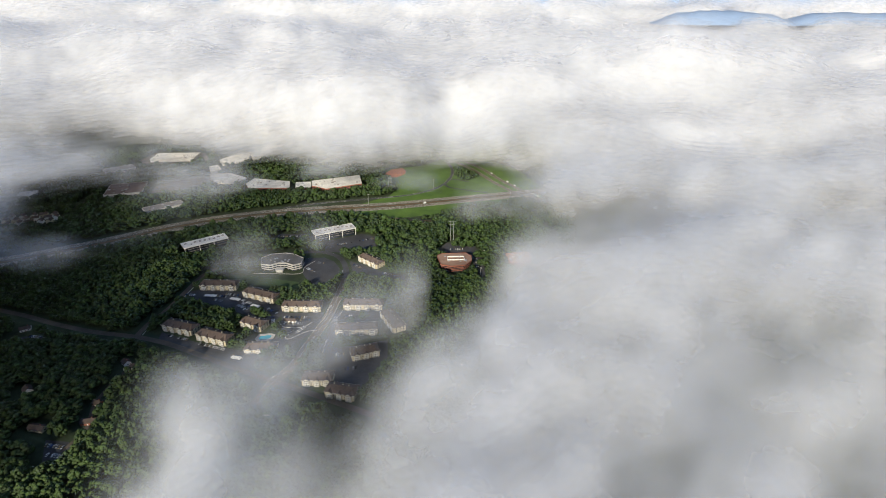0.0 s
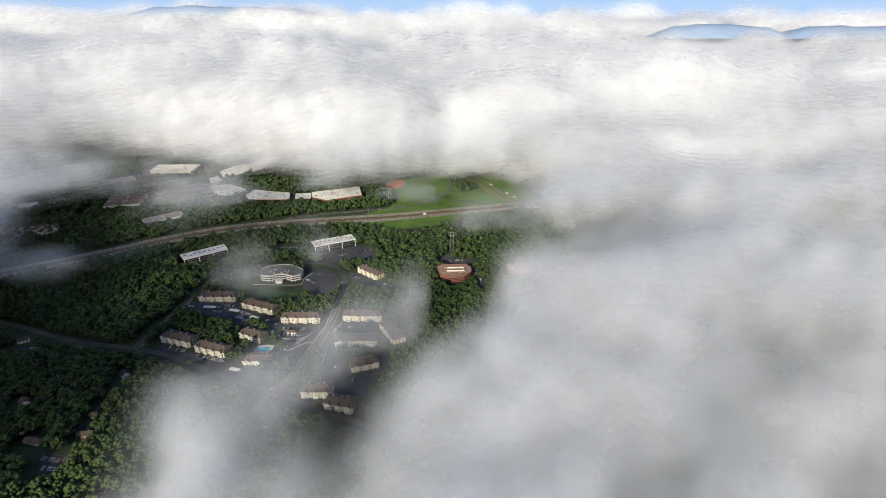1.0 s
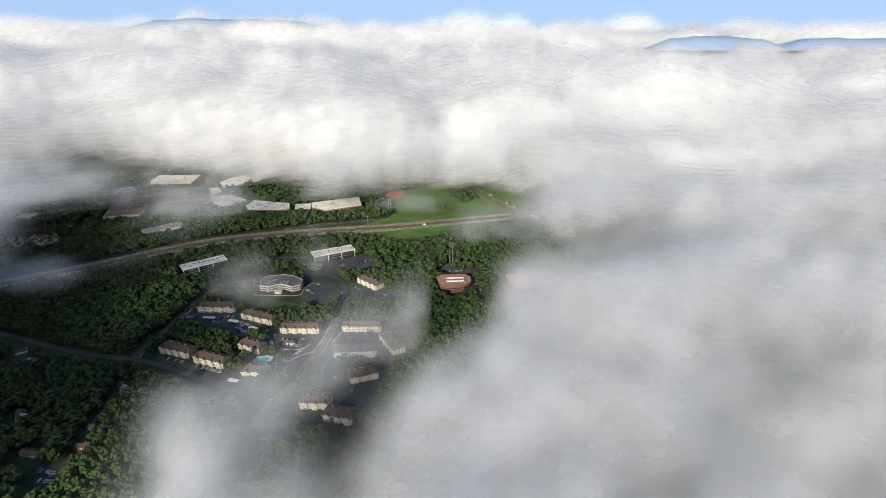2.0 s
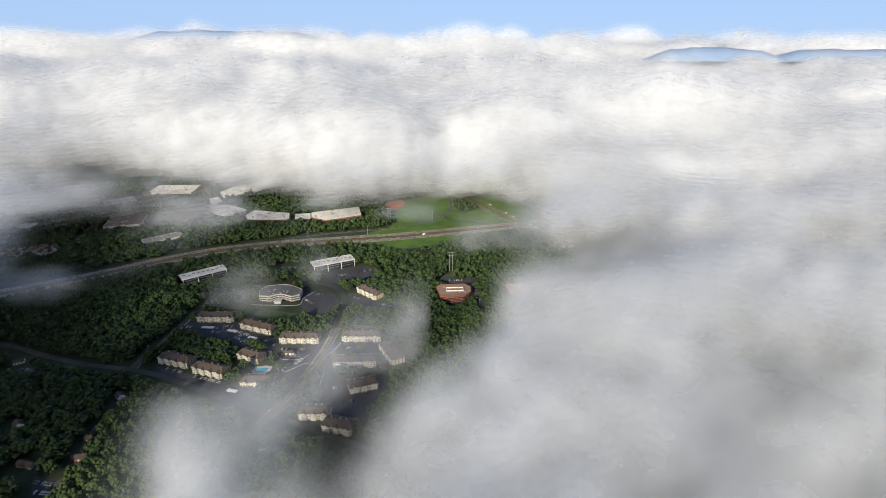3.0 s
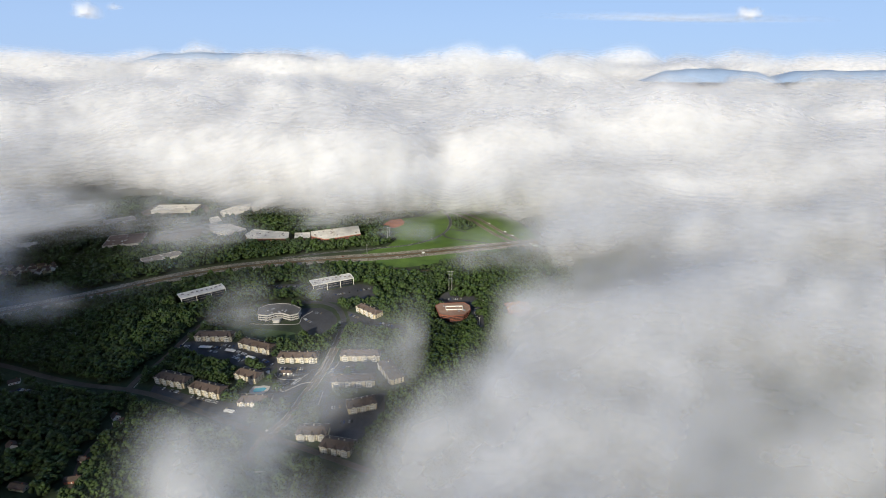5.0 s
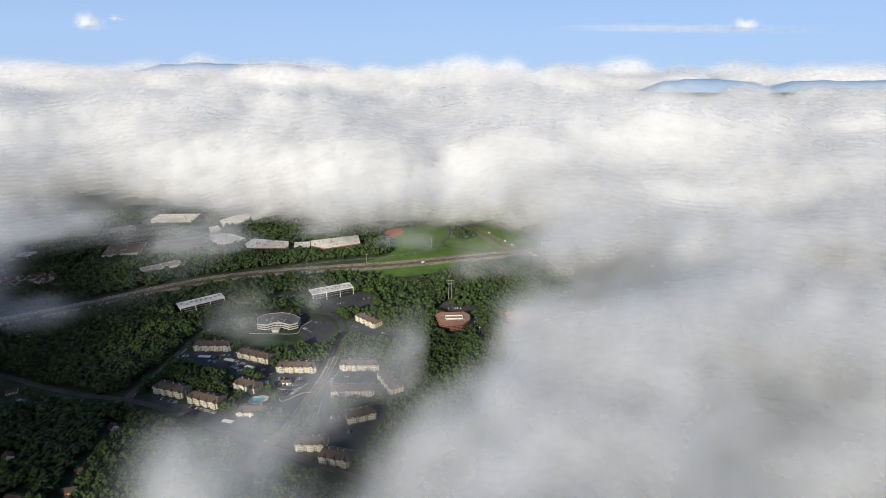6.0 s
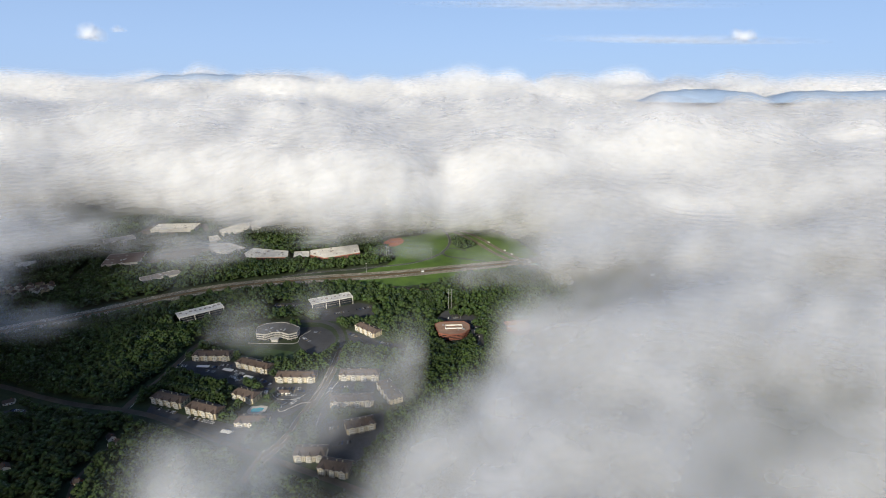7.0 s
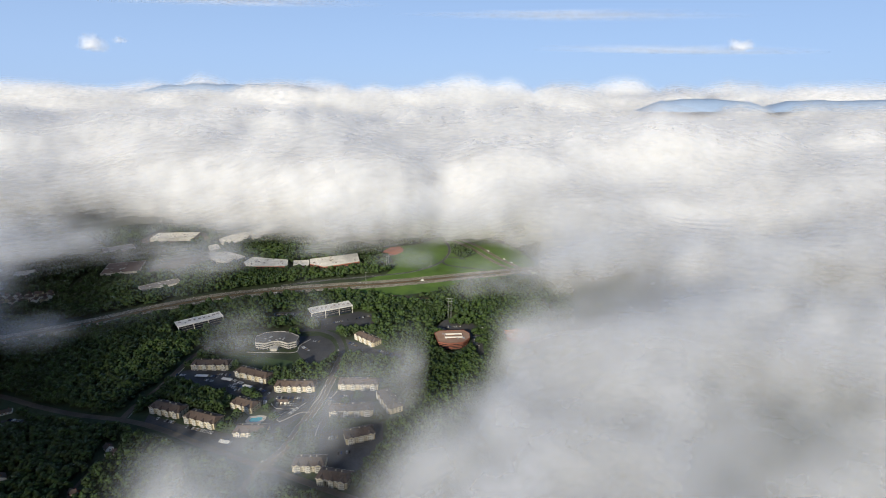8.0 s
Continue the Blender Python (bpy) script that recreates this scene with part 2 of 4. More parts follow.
def vapour_puff(name, x, y, z, size, turn, thick, seed, label):
    """A small lone cloud: lumpy shells one within another, the outer ones the thinnest."""
    bm = bmesh.new()
    bmesh.ops.create_icosphere(bm, subdivisions=4, radius=1)
    v = np.array([q.co[:] for q in bm.verts])
    f = np.array([[q.index for q in p.verts] for p in bm.faces])
    bm.free()
    swell = fbm(v[:, 0] * 1.6 + seed, v[:, 1] * 1.6, v[:, 2] * 1.6, 4, seed, 0.55)
    verts, faces, dens, shells = [], [], [], 9
    for k in range(shells):
        r = 1 - 0.88 * k / (shells - 1)
        p = v * (r * (0.25 + 1.5 * swell))[:, None] * np.array(size)
        p[:, 2] = np.where(p[:, 2] < 0, p[:, 2] * 0.45, p[:, 2])
        verts.append(p)
        faces.append(f + k * len(v))
        dens.append(np.full(len(v), thick * (0.25 + 1.4 * k / shells) / shells))
    verts, faces = np.concatenate(verts), np.concatenate(faces)
    me = bpy.data.meshes.new(name)
    me.from_pydata(verts.tolist(), [], faces.tolist())
    me.polygons.foreach_set("use_smooth", np.ones(len(faces), bool))
    me.attributes.new("thickness", "FLOAT", "POINT").data.foreach_set("value", np.concatenate(dens).astype(np.float32))
    me.materials.append(CLOUD)
    ob = new(name, me)
    ob.matrix_basis = pose(x, y, z, 0, 0, turn)
    return tagged(ob, label, "cloud", kind="stuff")


vapour_puff("cumulus", -2230, 3600, 625, (80, 60, 66), 0, 1.0, 3, "small white cumulus above the deck")
vapour_puff("cumulus", -2050, 3600, 660, (45, 40, 30), 0, 0.4, 4, "faint little cumulus in blue sky")
vapour_puff("cumulus", 1930, 3650, 650, (90, 60, 58), 0, 1.1, 5, "small bright cumulus above the deck")
vapour_puff("cirrus_streak", 1650, 3900, 640, (900, 200, 42), 3, 0.4, 6, "long faint veil of thin cloud")
vapour_puff("cirrus_streak", 900, 4200, 900, (1100, 260, 40), -2, 0.35, 8, "long faint veil of thin cloud")
vapour_puff("cirrus_streak", -1500, 4200, 980, (900, 260, 40), 2, 0.4, 9, "long faint veil of thin cloud")

# wooded hills, with the blue haze of distance mixed into their base colour
HAZED_HILL = mottled("hazed_wooded_hill", (0.19, 0.27, 0.41), (0.23, 0.31, 0.45), 0.004)


def hills(name, x0, x1, y, low, peak, seed, label):
    """A long far ridge, rounded front and back."""
    n, rows = 60, 7
    verts, faces = [], []
    for i in range(n + 1):
        u = i / n
        x = x0 + (x1 - x0) * u
        h = (peak - low) * math.sin(math.pi * u) * (0.2 + 1.3 * float(fbm(np.array([u * 9.0 + seed]), np.array([0.3]), np.array([0.0]), 4, seed)[0]))
        for j in range(rows):
            a = math.pi * j / (rows - 1)
            verts.append((x, y - 120 * math.cos(a), low - 60 + (h + 60 * min(1, 6 * u, 6 - 6 * u)) * math.sin(a)))
    for i in range(n):
        for j in range(rows - 1):
            a = i * rows + j
            faces.append((a, a + rows, a + rows + 1, a + 1))
    me = bpy.data.meshes.new(name)
    me.from_pydata(verts, [], faces)
    me.polygons.foreach_set("use_smooth", np.ones(len(faces), bool))
    me.materials.append(HAZED_HILL)
    return tagged(new(name, me), label, "hills", kind="structure")


hills("distant_hills", -2720, -880, 4780, 375, 414, 2, "haze-blue far hills above the cloud deck")
hills("distant_ridge", 1400, 2350, 3900, 300, 326, 4, "haze-blue wooded ridge standing out of cloud")
hills("distant_ridge", 2250, 3900, 4000, 300, 334, 5, "long haze-blue ridge standing out of cloud")

side = spread(600, 4800, 16, 1.06)
xs = [-v for v in reversed(side)] + list(np.arange(-588, 600, 12.0)) + side
ys = [-v for v in reversed(spread(-40, 1500, 16, 1.1))] + list(np.arange(52, 1150, 12.0)) + spread(1150, 4960, 14, 1.03)
cloud_layers("cloud_deck", np.array(xs), np.array(ys), 12, "thick white morning cloud deck with a ragged opening")

# ---------------------------------------------------------------- town materials
SHINGLE = mottled("brown_shingle", (0.07, 0.05, 0.04), (0.135, 0.095, 0.075), 0.25, bump=0.3, vary=0.12)
STUCCO = mottled("cream_siding", (0.46, 0.40, 0.28), (0.60, 0.52, 0.37), 0.3, vary=0.06)
TRIM = mottled("white_trim", (0.68, 0.66, 0.60), (0.82, 0.80, 0.75), 0.4, rough=0.6)
MEMBRANE = mottled("white_roof_membrane", (0.48, 0.46, 0.43), (0.80, 0.77, 0.72), 0.06, rough=0.6, vary=0.08)
GREY_ROOF = mottled("gravel_roof", (0.20, 0.18, 0.17), (0.33, 0.30, 0.28), 0.08, vary=0.1)
# dark grey roof, with some of the office's missing shade put into the colour
SHADED_DARK_ROOF = mottled("shaded_dark_gravel_roof", (0.10, 0.095, 0.09), (0.17, 0.16, 0.15), 0.08)
# rough grass with the lawn's cloud shade darkened into its colour
SHADED_GRASS = mottled("shaded_rough_grass", (0.03, 0.055, 0.015), (0.06, 0.10, 0.03), 0.04, bump=0.4)
EARTH = mottled("bare_earth", (0.16, 0.10, 0.06), (0.26, 0.17, 0.105), 0.06, bump=0.3)
DULL_ROOF = mottled("dull_brown_roof", (0.12, 0.085, 0.07), (0.20, 0.14, 0.115), 0.06)
BRICKWORK = mottled("red_brickwork", (0.20, 0.07, 0.045), (0.34, 0.13, 0.08), 0.3, bump=0.2, vary=0.1)
BROWN_ROOF = mottled("tan_roof", (0.26, 0.15, 0.10), (0.40, 0.25, 0.17), 0.08)
PLASTER = mottled("pale_concrete", (0.42, 0.40, 0.36), (0.60, 0.57, 0.52), 0.2)
STEEL = mottled("galvanised_steel", (0.35, 0.36, 0.37), (0.55, 0.55, 0.55), 0.5, rough=0.45, metal=0.7)
BARK = mottled("bark", (0.05, 0.035, 0.025), (0.12, 0.09, 0.065), 1.2, bump=0.4)
TYRE = mottled("rubber", (0.015, 0.015, 0.015), (0.03, 0.03, 0.03), 3)
POOL_WATER = mottled("pool_water", (0.02, 0.30, 0.42), (0.04, 0.42, 0.52), 0.15, rough=0.08)
SIGN_GREEN = mottled("sign_green", (0.01, 0.16, 0.07), (0.015, 0.20, 0.09), 1, rough=0.4)
LINE_PAINT = mottled("road_paint", (0.55, 0.53, 0.48), (0.78, 0.76, 0.70), 0.5)
GLASS = mottled("dark_window_glass", (0.012, 0.016, 0.022), (0.03, 0.038, 0.05), 0.3, rough=0.08)


def car_paint(name, colour):
    m, nt, b = material(name, 0.25, 0.2)
    flake = nt.nodes.new("ShaderNodeTexNoise")
    flake.inputs["Scale"].default_value = 40
    ramp = nt.nodes.new("ShaderNodeValToRGB")
    ramp.color_ramp.elements[0].color = (*[c * 0.85 for c in colour], 1)
    ramp.color_ramp.elements[1].color = (*[min(1, c * 1.1) for c in colour], 1)
    nt.links.new(flake.outputs[0], ramp.inputs[0])
    nt.links.new(ramp.outputs[0], b.inputs["Base Color"])
    b.inputs["Coat Weight"].default_value = 0.6
    return m


PAINTS = {"white": (0.78, 0.78, 0.77), "silver": (0.42, 0.43, 0.45), "black": (0.02, 0.02, 0.022), "red": (0.32, 0.03, 0.025),
          "blue": (0.04, 0.08, 0.22), "tan": (0.36, 0.29, 0.19)}


def foliage(name, dark, light):
    """Leaves: each clump has its own tint, with patches over the wood and gaps between sprays."""
    m, nt, b = material(name, 0.65)
    geo = nt.nodes.new("ShaderNodeNewGeometry")
    wide, fine = nt.nodes.new("ShaderNodeTexNoise"), nt.nodes.new("ShaderNodeTexNoise")
    wide.inputs["Scale"].default_value, fine.inputs["Scale"].default_value, fine.inputs["Detail"].default_value = 0.02, 0.9, 5
    for n in (wide, fine):
        nt.links.new(geo.outputs["Position"], n.inputs["Vector"])
    total = nt.nodes.new("ShaderNodeMath")
    total.operation = "ADD"
    nt.links.new(wide.outputs[0], total.inputs[0])
    nt.links.new(geo.outputs["Random Per Island"], total.inputs[1])
    third = nt.nodes.new("ShaderNodeMath")
    third.operation = "MULTIPLY_ADD"
    nt.links.new(fine.outputs[0], third.inputs[0])
    third.inputs[1].default_value = 0.8
    nt.links.new(total.outputs[0], third.inputs[2])
    ramp = nt.nodes.new("ShaderNodeValToRGB")
    scale = nt.nodes.new("ShaderNodeMath")
    scale.operation = "MULTIPLY"
    scale.inputs[1].default_value = 0.42
    nt.links.new(third.outputs[0], scale.inputs[0])
    nt.links.new(scale.outputs[0], ramp.inputs[0])
    ramp.color_ramp.elements[0].position, ramp.color_ramp.elements[1].position = 0.2, 0.85
    ramp.color_ramp.elements[0].color, ramp.color_ramp.elements[1].color = (*dark, 1), (*light, 1)
    nt.links.new(ramp.outputs[0], b.inputs["Base Color"])
    bp = nt.nodes.new("ShaderNodeBump")
    bp.inputs["Strength"].default_value, bp.inputs["Distance"].default_value = 1.0, 1.2
    nt.links.new(fine.outputs[0], bp.inputs["Height"])
    nt.links.new(bp.outputs[0], b.inputs["Normal"])
    return m


LEAVES = foliage("leaves", (0.006, 0.015, 0.004), (0.037, 0.073, 0.007))

# ---------------------------------------------------------------- mesh helpers


def empty(name, x, y, z=0.0, turn=0.0):
    ob = new(name)
    ob.empty_display_size = 0.5
    ob.matrix_basis = pose(x, y, z, 0, 0, turn)
    return ob


def part(name, bm, mat, parent=None, label=""):
    me = bpy.data.meshes.new(name)
    bm.to_mesh(me)
    bm.free()
    me.materials.append(mat)
    ob = new(name, me)
    ob.parent = parent
    return tagged(ob, label)


def box(bm, x0, x1, y0, y1, z0, z1):
    v = [bm.verts.new(p) for p in ((x0, y0, z0), (x1, y0, z0), (x1, y1, z0), (x0, y1, z0), (x0, y0, z1), (x1, y0, z1), (x1, y1, z1), (x0, y1, z1))]
    for f in ((0, 3, 2, 1), (4, 5, 6, 7), (0, 1, 5, 4), (1, 2, 6, 5), (2, 3, 7, 6), (3, 0, 4, 7)):
        bm.faces.new([v[i] for i in f])
    return bm


def boxes(*each):
    bm = bmesh.new()
    for b in each:
        box(bm, *b)
    return bm


def prism(bm, points, z0, z1):
    """A solid over a polygon given anticlockwise."""
    low = [bm.verts.new((x, y, z0)) for x, y in points]
    high = [bm.verts.new((x, y, z1)) for x, y in points]
    bm.faces.new(low[::-1])
    bm.faces.new(high)
    n = len(points)
    for i in range(n):
        bm.faces.new((low[i], low[(i + 1) % n], high[(i + 1) % n], high[i]))
    return bm


def ring(bm, outer, inner, z0, z1):
    """A wall between two polygons of the same number of corners."""
    n = len(outer)
    a, b = [bm.verts.new((x, y, z0)) for x, y in outer], [bm.verts.new((x, y, z1)) for x, y in outer]
    c, d = [bm.verts.new((x, y, z0)) for x, y in inner], [bm.verts.new((x, y, z1)) for x, y in inner]
    for i in range(n):
        j = (i + 1) % n
        for q in ((a[i], a[j], b[j], b[i]), (b[i], b[j], d[j], d[i]), (d[i], d[j], c[j], c[i]), (c[i], c[j], a[j], a[i])):
            bm.faces.new(q)
    return bm


def gable(bm, x0, x1, y0, y1, z0, rise, along="x", hip=0.0):
    """A solid pitched roof; hip: how far the ridge ends are drawn in."""
    if along == "x":
        m = (y0 + y1) / 2
        p = [(x0, y0, z0), (x1, y0, z0), (x1, y1, z0), (x0, y1, z0), (x0 + hip, m, z0 + rise), (x1 - hip, m, z0 + rise)]
        faces = ((0, 3, 2, 1), (0, 1, 5, 4), (2, 3, 4, 5), (3, 0, 4), (1, 2, 5))
    else:
        m = (x0 + x1) / 2
        p = [(x0, y0, z0), (x1, y0, z0), (x1, y1, z0), (x0, y1, z0), (m, y0 + hip, z0 + rise), (m, y1 - hip, z0 + rise)]
        faces = ((0, 3, 2, 1), (0, 1, 4), (2, 3, 5), (1, 2, 5, 4), (3, 0, 4, 5))
    v = [bm.verts.new(q) for q in p]
    for f in faces:
        bm.faces.new([v[i] for i in f])
    return bm


def smooth_line(points, every=12.0):
    """Catmull-Rom points along a polyline."""
    p = [Vector(q) for q in points]
    p = [2 * p[0] - p[1]] + p + [2 * p[-1] - p[-2]]
    out = []
    for a, b, c, d in zip(p, p[1:], p[2:], p[3:]):
        n = max(2, int((c - b).length / every))
        for i in range(n):
            t = i / n
            out.append(0.5 * (2 * b + (c - a) * t + (2 * a - 5 * b + 4 * c - d) * t * t + (3 * b - a - 3 * c + d) * t ** 3))
    return out + [p[-2]]


def ribbon(bm, points, offset, width, z0, z1):
    """A slab that follows a line, set off to its right."""
    n = len(points)
    rows = []
    for i, q in enumerate(points):
        d = (points[min(i + 1, n - 1)] - points[max(i - 1, 0)]).normalized()
        r = Vector((d.y, -d.x))
        a, b = q + r * (offset - width / 2), q + r * (offset + width / 2)
        rows.append([bm.verts.new((a.x, a.y, z0)), bm.verts.new((b.x, b.y, z0)), bm.verts.new((b.x, b.y, z1)), bm.verts.new((a.x, a.y, z1))])
    for r, s in zip(rows, rows[1:]):
        for i in range(4):
            j = (i + 1) % 4
            bm.faces.new((r[i], s[i], s[j], r[j]))
    bm.faces.new(rows[0])
    bm.faces.new(rows[-1][::-1])
    return bm


# places where no tree may stand, on a raster of 3 m
RX0, RY0, CELL, RW, RH = -1200, 150, 3.0, 620, 500
taken = np.zeros((RH, RW), bool)
CX, CY = np.meshgrid(RX0 + CELL * (np.arange(RW) + 0.5), RY0 + CELL * (np.arange(RH) + 0.5))


def keep_clear(points, margin):
    taken[polygon_distance(CX, CY, [tuple(p) for p in points]) < margin] = True


def keep_clear_line(points, margin):
    for a, b in zip(points, points[1:]):
        ex, ey = b[0] - a[0], b[1] - a[1]
        t = np.clip(((CX - a[0]) * ex + (CY - a[1]) * ey) / (ex * ex + ey * ey + 1e-9), 0, 1)
        taken[np.hypot(CX - a[0] - t * ex, CY - a[1] - t * ey) < margin] = True


def rectangle(x, y, length, width, turn):
    c, s = math.cos(radians(turn)), math.sin(radians(turn))
    return [(x + c * u - s * v, y + s * u + c * v) for u, v in ((-length / 2, -width / 2), (length / 2, -width / 2), (length / 2, width / 2), (-length / 2, width / 2))]


def anticlockwise(points):
    area = sum(a[0] * b[1] - b[0] * a[1] for a, b in zip(points, points[1:] + points[:1]))
    return points if area > 0 else points[::-1]


BROWN_ROAD = mottled("weathered_brown_asphalt", (0.07, 0.058, 0.043), (0.14, 0.11, 0.08), 0.05, bump=0.1)

# ---------------------------------------------------------------- roads, lots and fields
road_level = [0.10]


def road(name, points, width, mat, label, offsets=(0.0,), lines=(), clear=3.0):
    """Carriageways along a line, with painted lines as parts."""
    pts = smooth_line(points)
    road_level[0] += 0.012
    z = road_level[0]
    bm = bmesh.new()
    for o in offsets:
        ribbon(bm, pts, o, width, -0.2, z)
    ob = tagged(part(name, bm, mat), label, "road", kind="structure")
    for o in lines:
        part("lane_line", ribbon(bmesh.new(), pts, o, 0.5 if width > 12.8 else 0.22, z - 0.05, z + 0.03), LINE_PAINT, ob)
    reach = max(abs(o) for o in offsets) + width / 2 + clear
    keep_clear_line([(q.x, q.y) for q in pts], reach)
    return ob


HIGHWAY = [(-900, 640), (-800, 715), (-666, 800), (-594, 850), (-516, 911), (-428, 963), (-326, 996), (-216, 1020), (-101, 1043),
           (18, 1078), (145, 1115), (290, 1160), (420, 1205)]
grass_level = [0.02]


def field(name, points, mat, label, category, clear=2.0):
    grass_level[0] += 0.008
    keep_clear(points, clear)
    return tagged(part(name, prism(bmesh.new(), anticlockwise(points), -0.3, grass_level[0]), mat), label, category, kind="structure")


field("grass_verge", [(-190, 1036), (-120, 1100), (-105, 1150), (-125, 1215), (-155, 1290), (-60, 1330), (0, 1400), (96, 1420), (190, 1309), (230, 1165), (150, 1125), (0, 1085), (-110, 1055)],
      GRASS, "sunlit mown grass inside the highway junction", "grass")
field("grass_verge_south", [(-210, 1000), (-105, 1028), (20, 1060), (150, 1098), (140, 1070), (40, 1035), (-10, 995), (-95, 972), (-150, 985)],
      GRASS, "bright mown grass beside the highway", "grass")
field("clay_infield", [(-149, 1240), (-143, 1275), (-132, 1300), (-106, 1309), (-95, 1285), (-96, 1262), (-112, 1235), (-130, 1230)], DIRT, "bare red clay sports field in grass", "sports field")
field("clay_bank", [(-118, 978), (-70, 972), (-24, 960), (-14, 942), (-60, 952), (-112, 962)], EARTH, "bare brown earth strip beside the grass", "bare earth")
field("office_lawn", [(-341, 730), (-295, 728), (-222, 710), (-214, 690), (-236, 684), (-282, 700), (-315, 709)], SHADED_GRASS, "shaded lawn below the office building", "lawn")
for name, label, pts in (
        ("parking_lot", "dark asphalt parking lot between apartment blocks", [(-379, 675), (-364, 684), (-301, 680), (-287, 692), (-240, 655), (-219, 620), (-230, 597), (-266, 613), (-305, 634), (-357, 653)]),
        ("parking_lot", "asphalt parking lot with curbed islands", [(-223, 622), (-166, 625), (-164, 598), (-172, 572), (-190, 547), (-207, 512), (-223, 531), (-212, 580)]),
        ("parking_lot", "asphalt parking lot in front of apartments", [(-151, 630), (-84, 630), (-90, 598), (-135, 593), (-142, 540), (-150, 545)]),
        ("parking_lot", "dark asphalt parking lot along apartment fronts", [(-366, 573), (-312, 552), (-270, 541), (-235, 531), (-213, 522), (-229, 502), (-260, 512), (-302, 531), (-362, 552)]),
        ("parking_lot", "curved asphalt parking lot beside the office", [(-232, 792), (-200, 795), (-180, 780), (-167, 757), (-164, 725), (-177, 700), (-204, 706), (-222, 737)]),
        ("parking_lot", "asphalt parking lot behind the white-roofed office", [(-212, 858), (-151, 895), (-120, 880), (-115, 837), (-179, 815), (-204, 819)]),
        ("parking_lot", "asphalt lot round a small apartment block", [(-156, 784), (-134, 772), (-100, 748), (-61, 735), (-55, 713), (-111, 730), (-143, 744)]),
        ("parking_lot", "grey asphalt parking lot behind the brick office", [(-12, 819), (6, 859), (49, 865), (66, 815), (69, 734), (54, 730), (50, 793)]),
        ("parking_lot", "small dark lot with a row of white vans", [(-305, 868), (-250, 872), (-254, 892), (-303, 888)]),
        ("parking_lot", "small gravel car lot among the trees", [(-391, 387), (-366, 385), (-353, 366), (-376, 360)]),
        ("parking_lot", "asphalt yard of the riverside apartments", [(-142, 540), (-70, 560), (-66, 520), (-90, 470), (-135, 480)]),
        ("parking_lot", "pale asphalt lot beside the warehouses", [(-640, 1080), (-560, 1120), (-545, 1200), (-600, 1220), (-660, 1150)]),
        ("parking_lot", "wide pale lot at the cloud's edge", [(-800, 1310), (-690, 1310), (-620, 1360), (-660, 1430), (-800, 1430)])):
    field(name, pts, ASPHALT if "pale" not in label else CONCRETE_ROAD, label, "parking lot")

road("highway", HIGHWAY, 13.5, CONCRETE_ROAD, "worn concrete dual carriageway highway", offsets=(-13.5, 13.5), lines=(-19.8, -15.7, -11.6, -7.2, 7.2, 11.6, 15.7, 19.8), clear=9)
road("highway_median", HIGHWAY, 8.0, DRY_GRASS, "dry brown grass median between the carriageways", clear=1)
road("slip_road", [(-330, 1022), (-268, 1049), (-165, 1080), (-69, 1112), (-10, 1168), (16, 1234), (21, 1304), (4, 1390)], 7.0, ASPHALT, "curving asphalt slip road through grass", lines=(-3.2, 3.2))
road("loop_road", [(100, 1128), (40, 1150), (14, 1163), (4, 1185), (10, 1212), (28, 1222), (60, 1205)], 5.5, ASPHALT, "tight asphalt loop of the junction")
road("cross_highway", [(-10, 1470), (33, 1390), (86, 1306), (131, 1206), (156, 1162), (200, 1080)], 11.0, CONCRETE_ROAD, "straight pale dual carriageway crossing the grass", offsets=(-12.0, 12.0), lines=(-17.0, -7.0, 7.0, 17.0))
road("main_street", [(-200, 440), (-194, 474), (-178, 505), (-169, 550), (-160, 594), (-155, 640), (-152, 690), (-152, 724)],
     12.5, BROWN_ROAD, "four-lane street running between the apartments", lines=(-5.9, 0.0, 5.9), clear=2)
road("office_drive", [(-152, 724), (-157, 757), (-174, 795), (-205, 815), (-240, 815)], 9.0, ASPHALT, "dark asphalt drive curving behind the office", clear=1.5)
road("woodland_road", [(-680, 640), (-575, 610), (-524, 592), (-459, 573), (-394, 562), (-344, 547), (-280, 518), (-230, 495), (-190, 478), (-130, 452), (-70, 425)], 8.0, BROWN_ROAD, "two-lane worn asphalt road through the wood", clear=5)
road("branch_road", [(-394, 562), (-393, 590), (-384, 633), (-380, 697), (-376, 730), (-340, 780), (-300, 800), (-240, 815)], 8.0, BROWN_ROAD, "narrow worn asphalt road climbing through trees", clear=6)
road("suburb_street", [(-770, 850), (-742, 880), (-738, 944), (-735, 974), (-762, 1071), (-769, 1115), (-730, 1190), (-700, 1260)], 8.0, CONCRETE_ROAD, "pale suburban street past houses", clear=3)
road("lane", [(-366, 505), (-374, 470), (-372, 434), (-360, 402), (-366, 372)], 4.0, BROWN_ROAD, "narrow lane between woodland houses", clear=5)
road("service_road", [(190, 985), (200, 936), (205, 890)], 5.0, CONCRETE_ROAD, "pale service road in the trees", clear=1)
road("garden_lane", [(-560, 540), (-530, 560), (-505, 556)], 5.0, ASPHALT, "short asphalt lane to parked cars", clear=4)


def kerb(points, label="pale concrete kerb round the lot"):
    road_level[0] += 0.002
    tagged(part("kerb", ribbon(bmesh.new(), smooth_line(points, 4), 0, 0.7, 0, 0.3), PLASTER), label, "kerb", kind="structure")


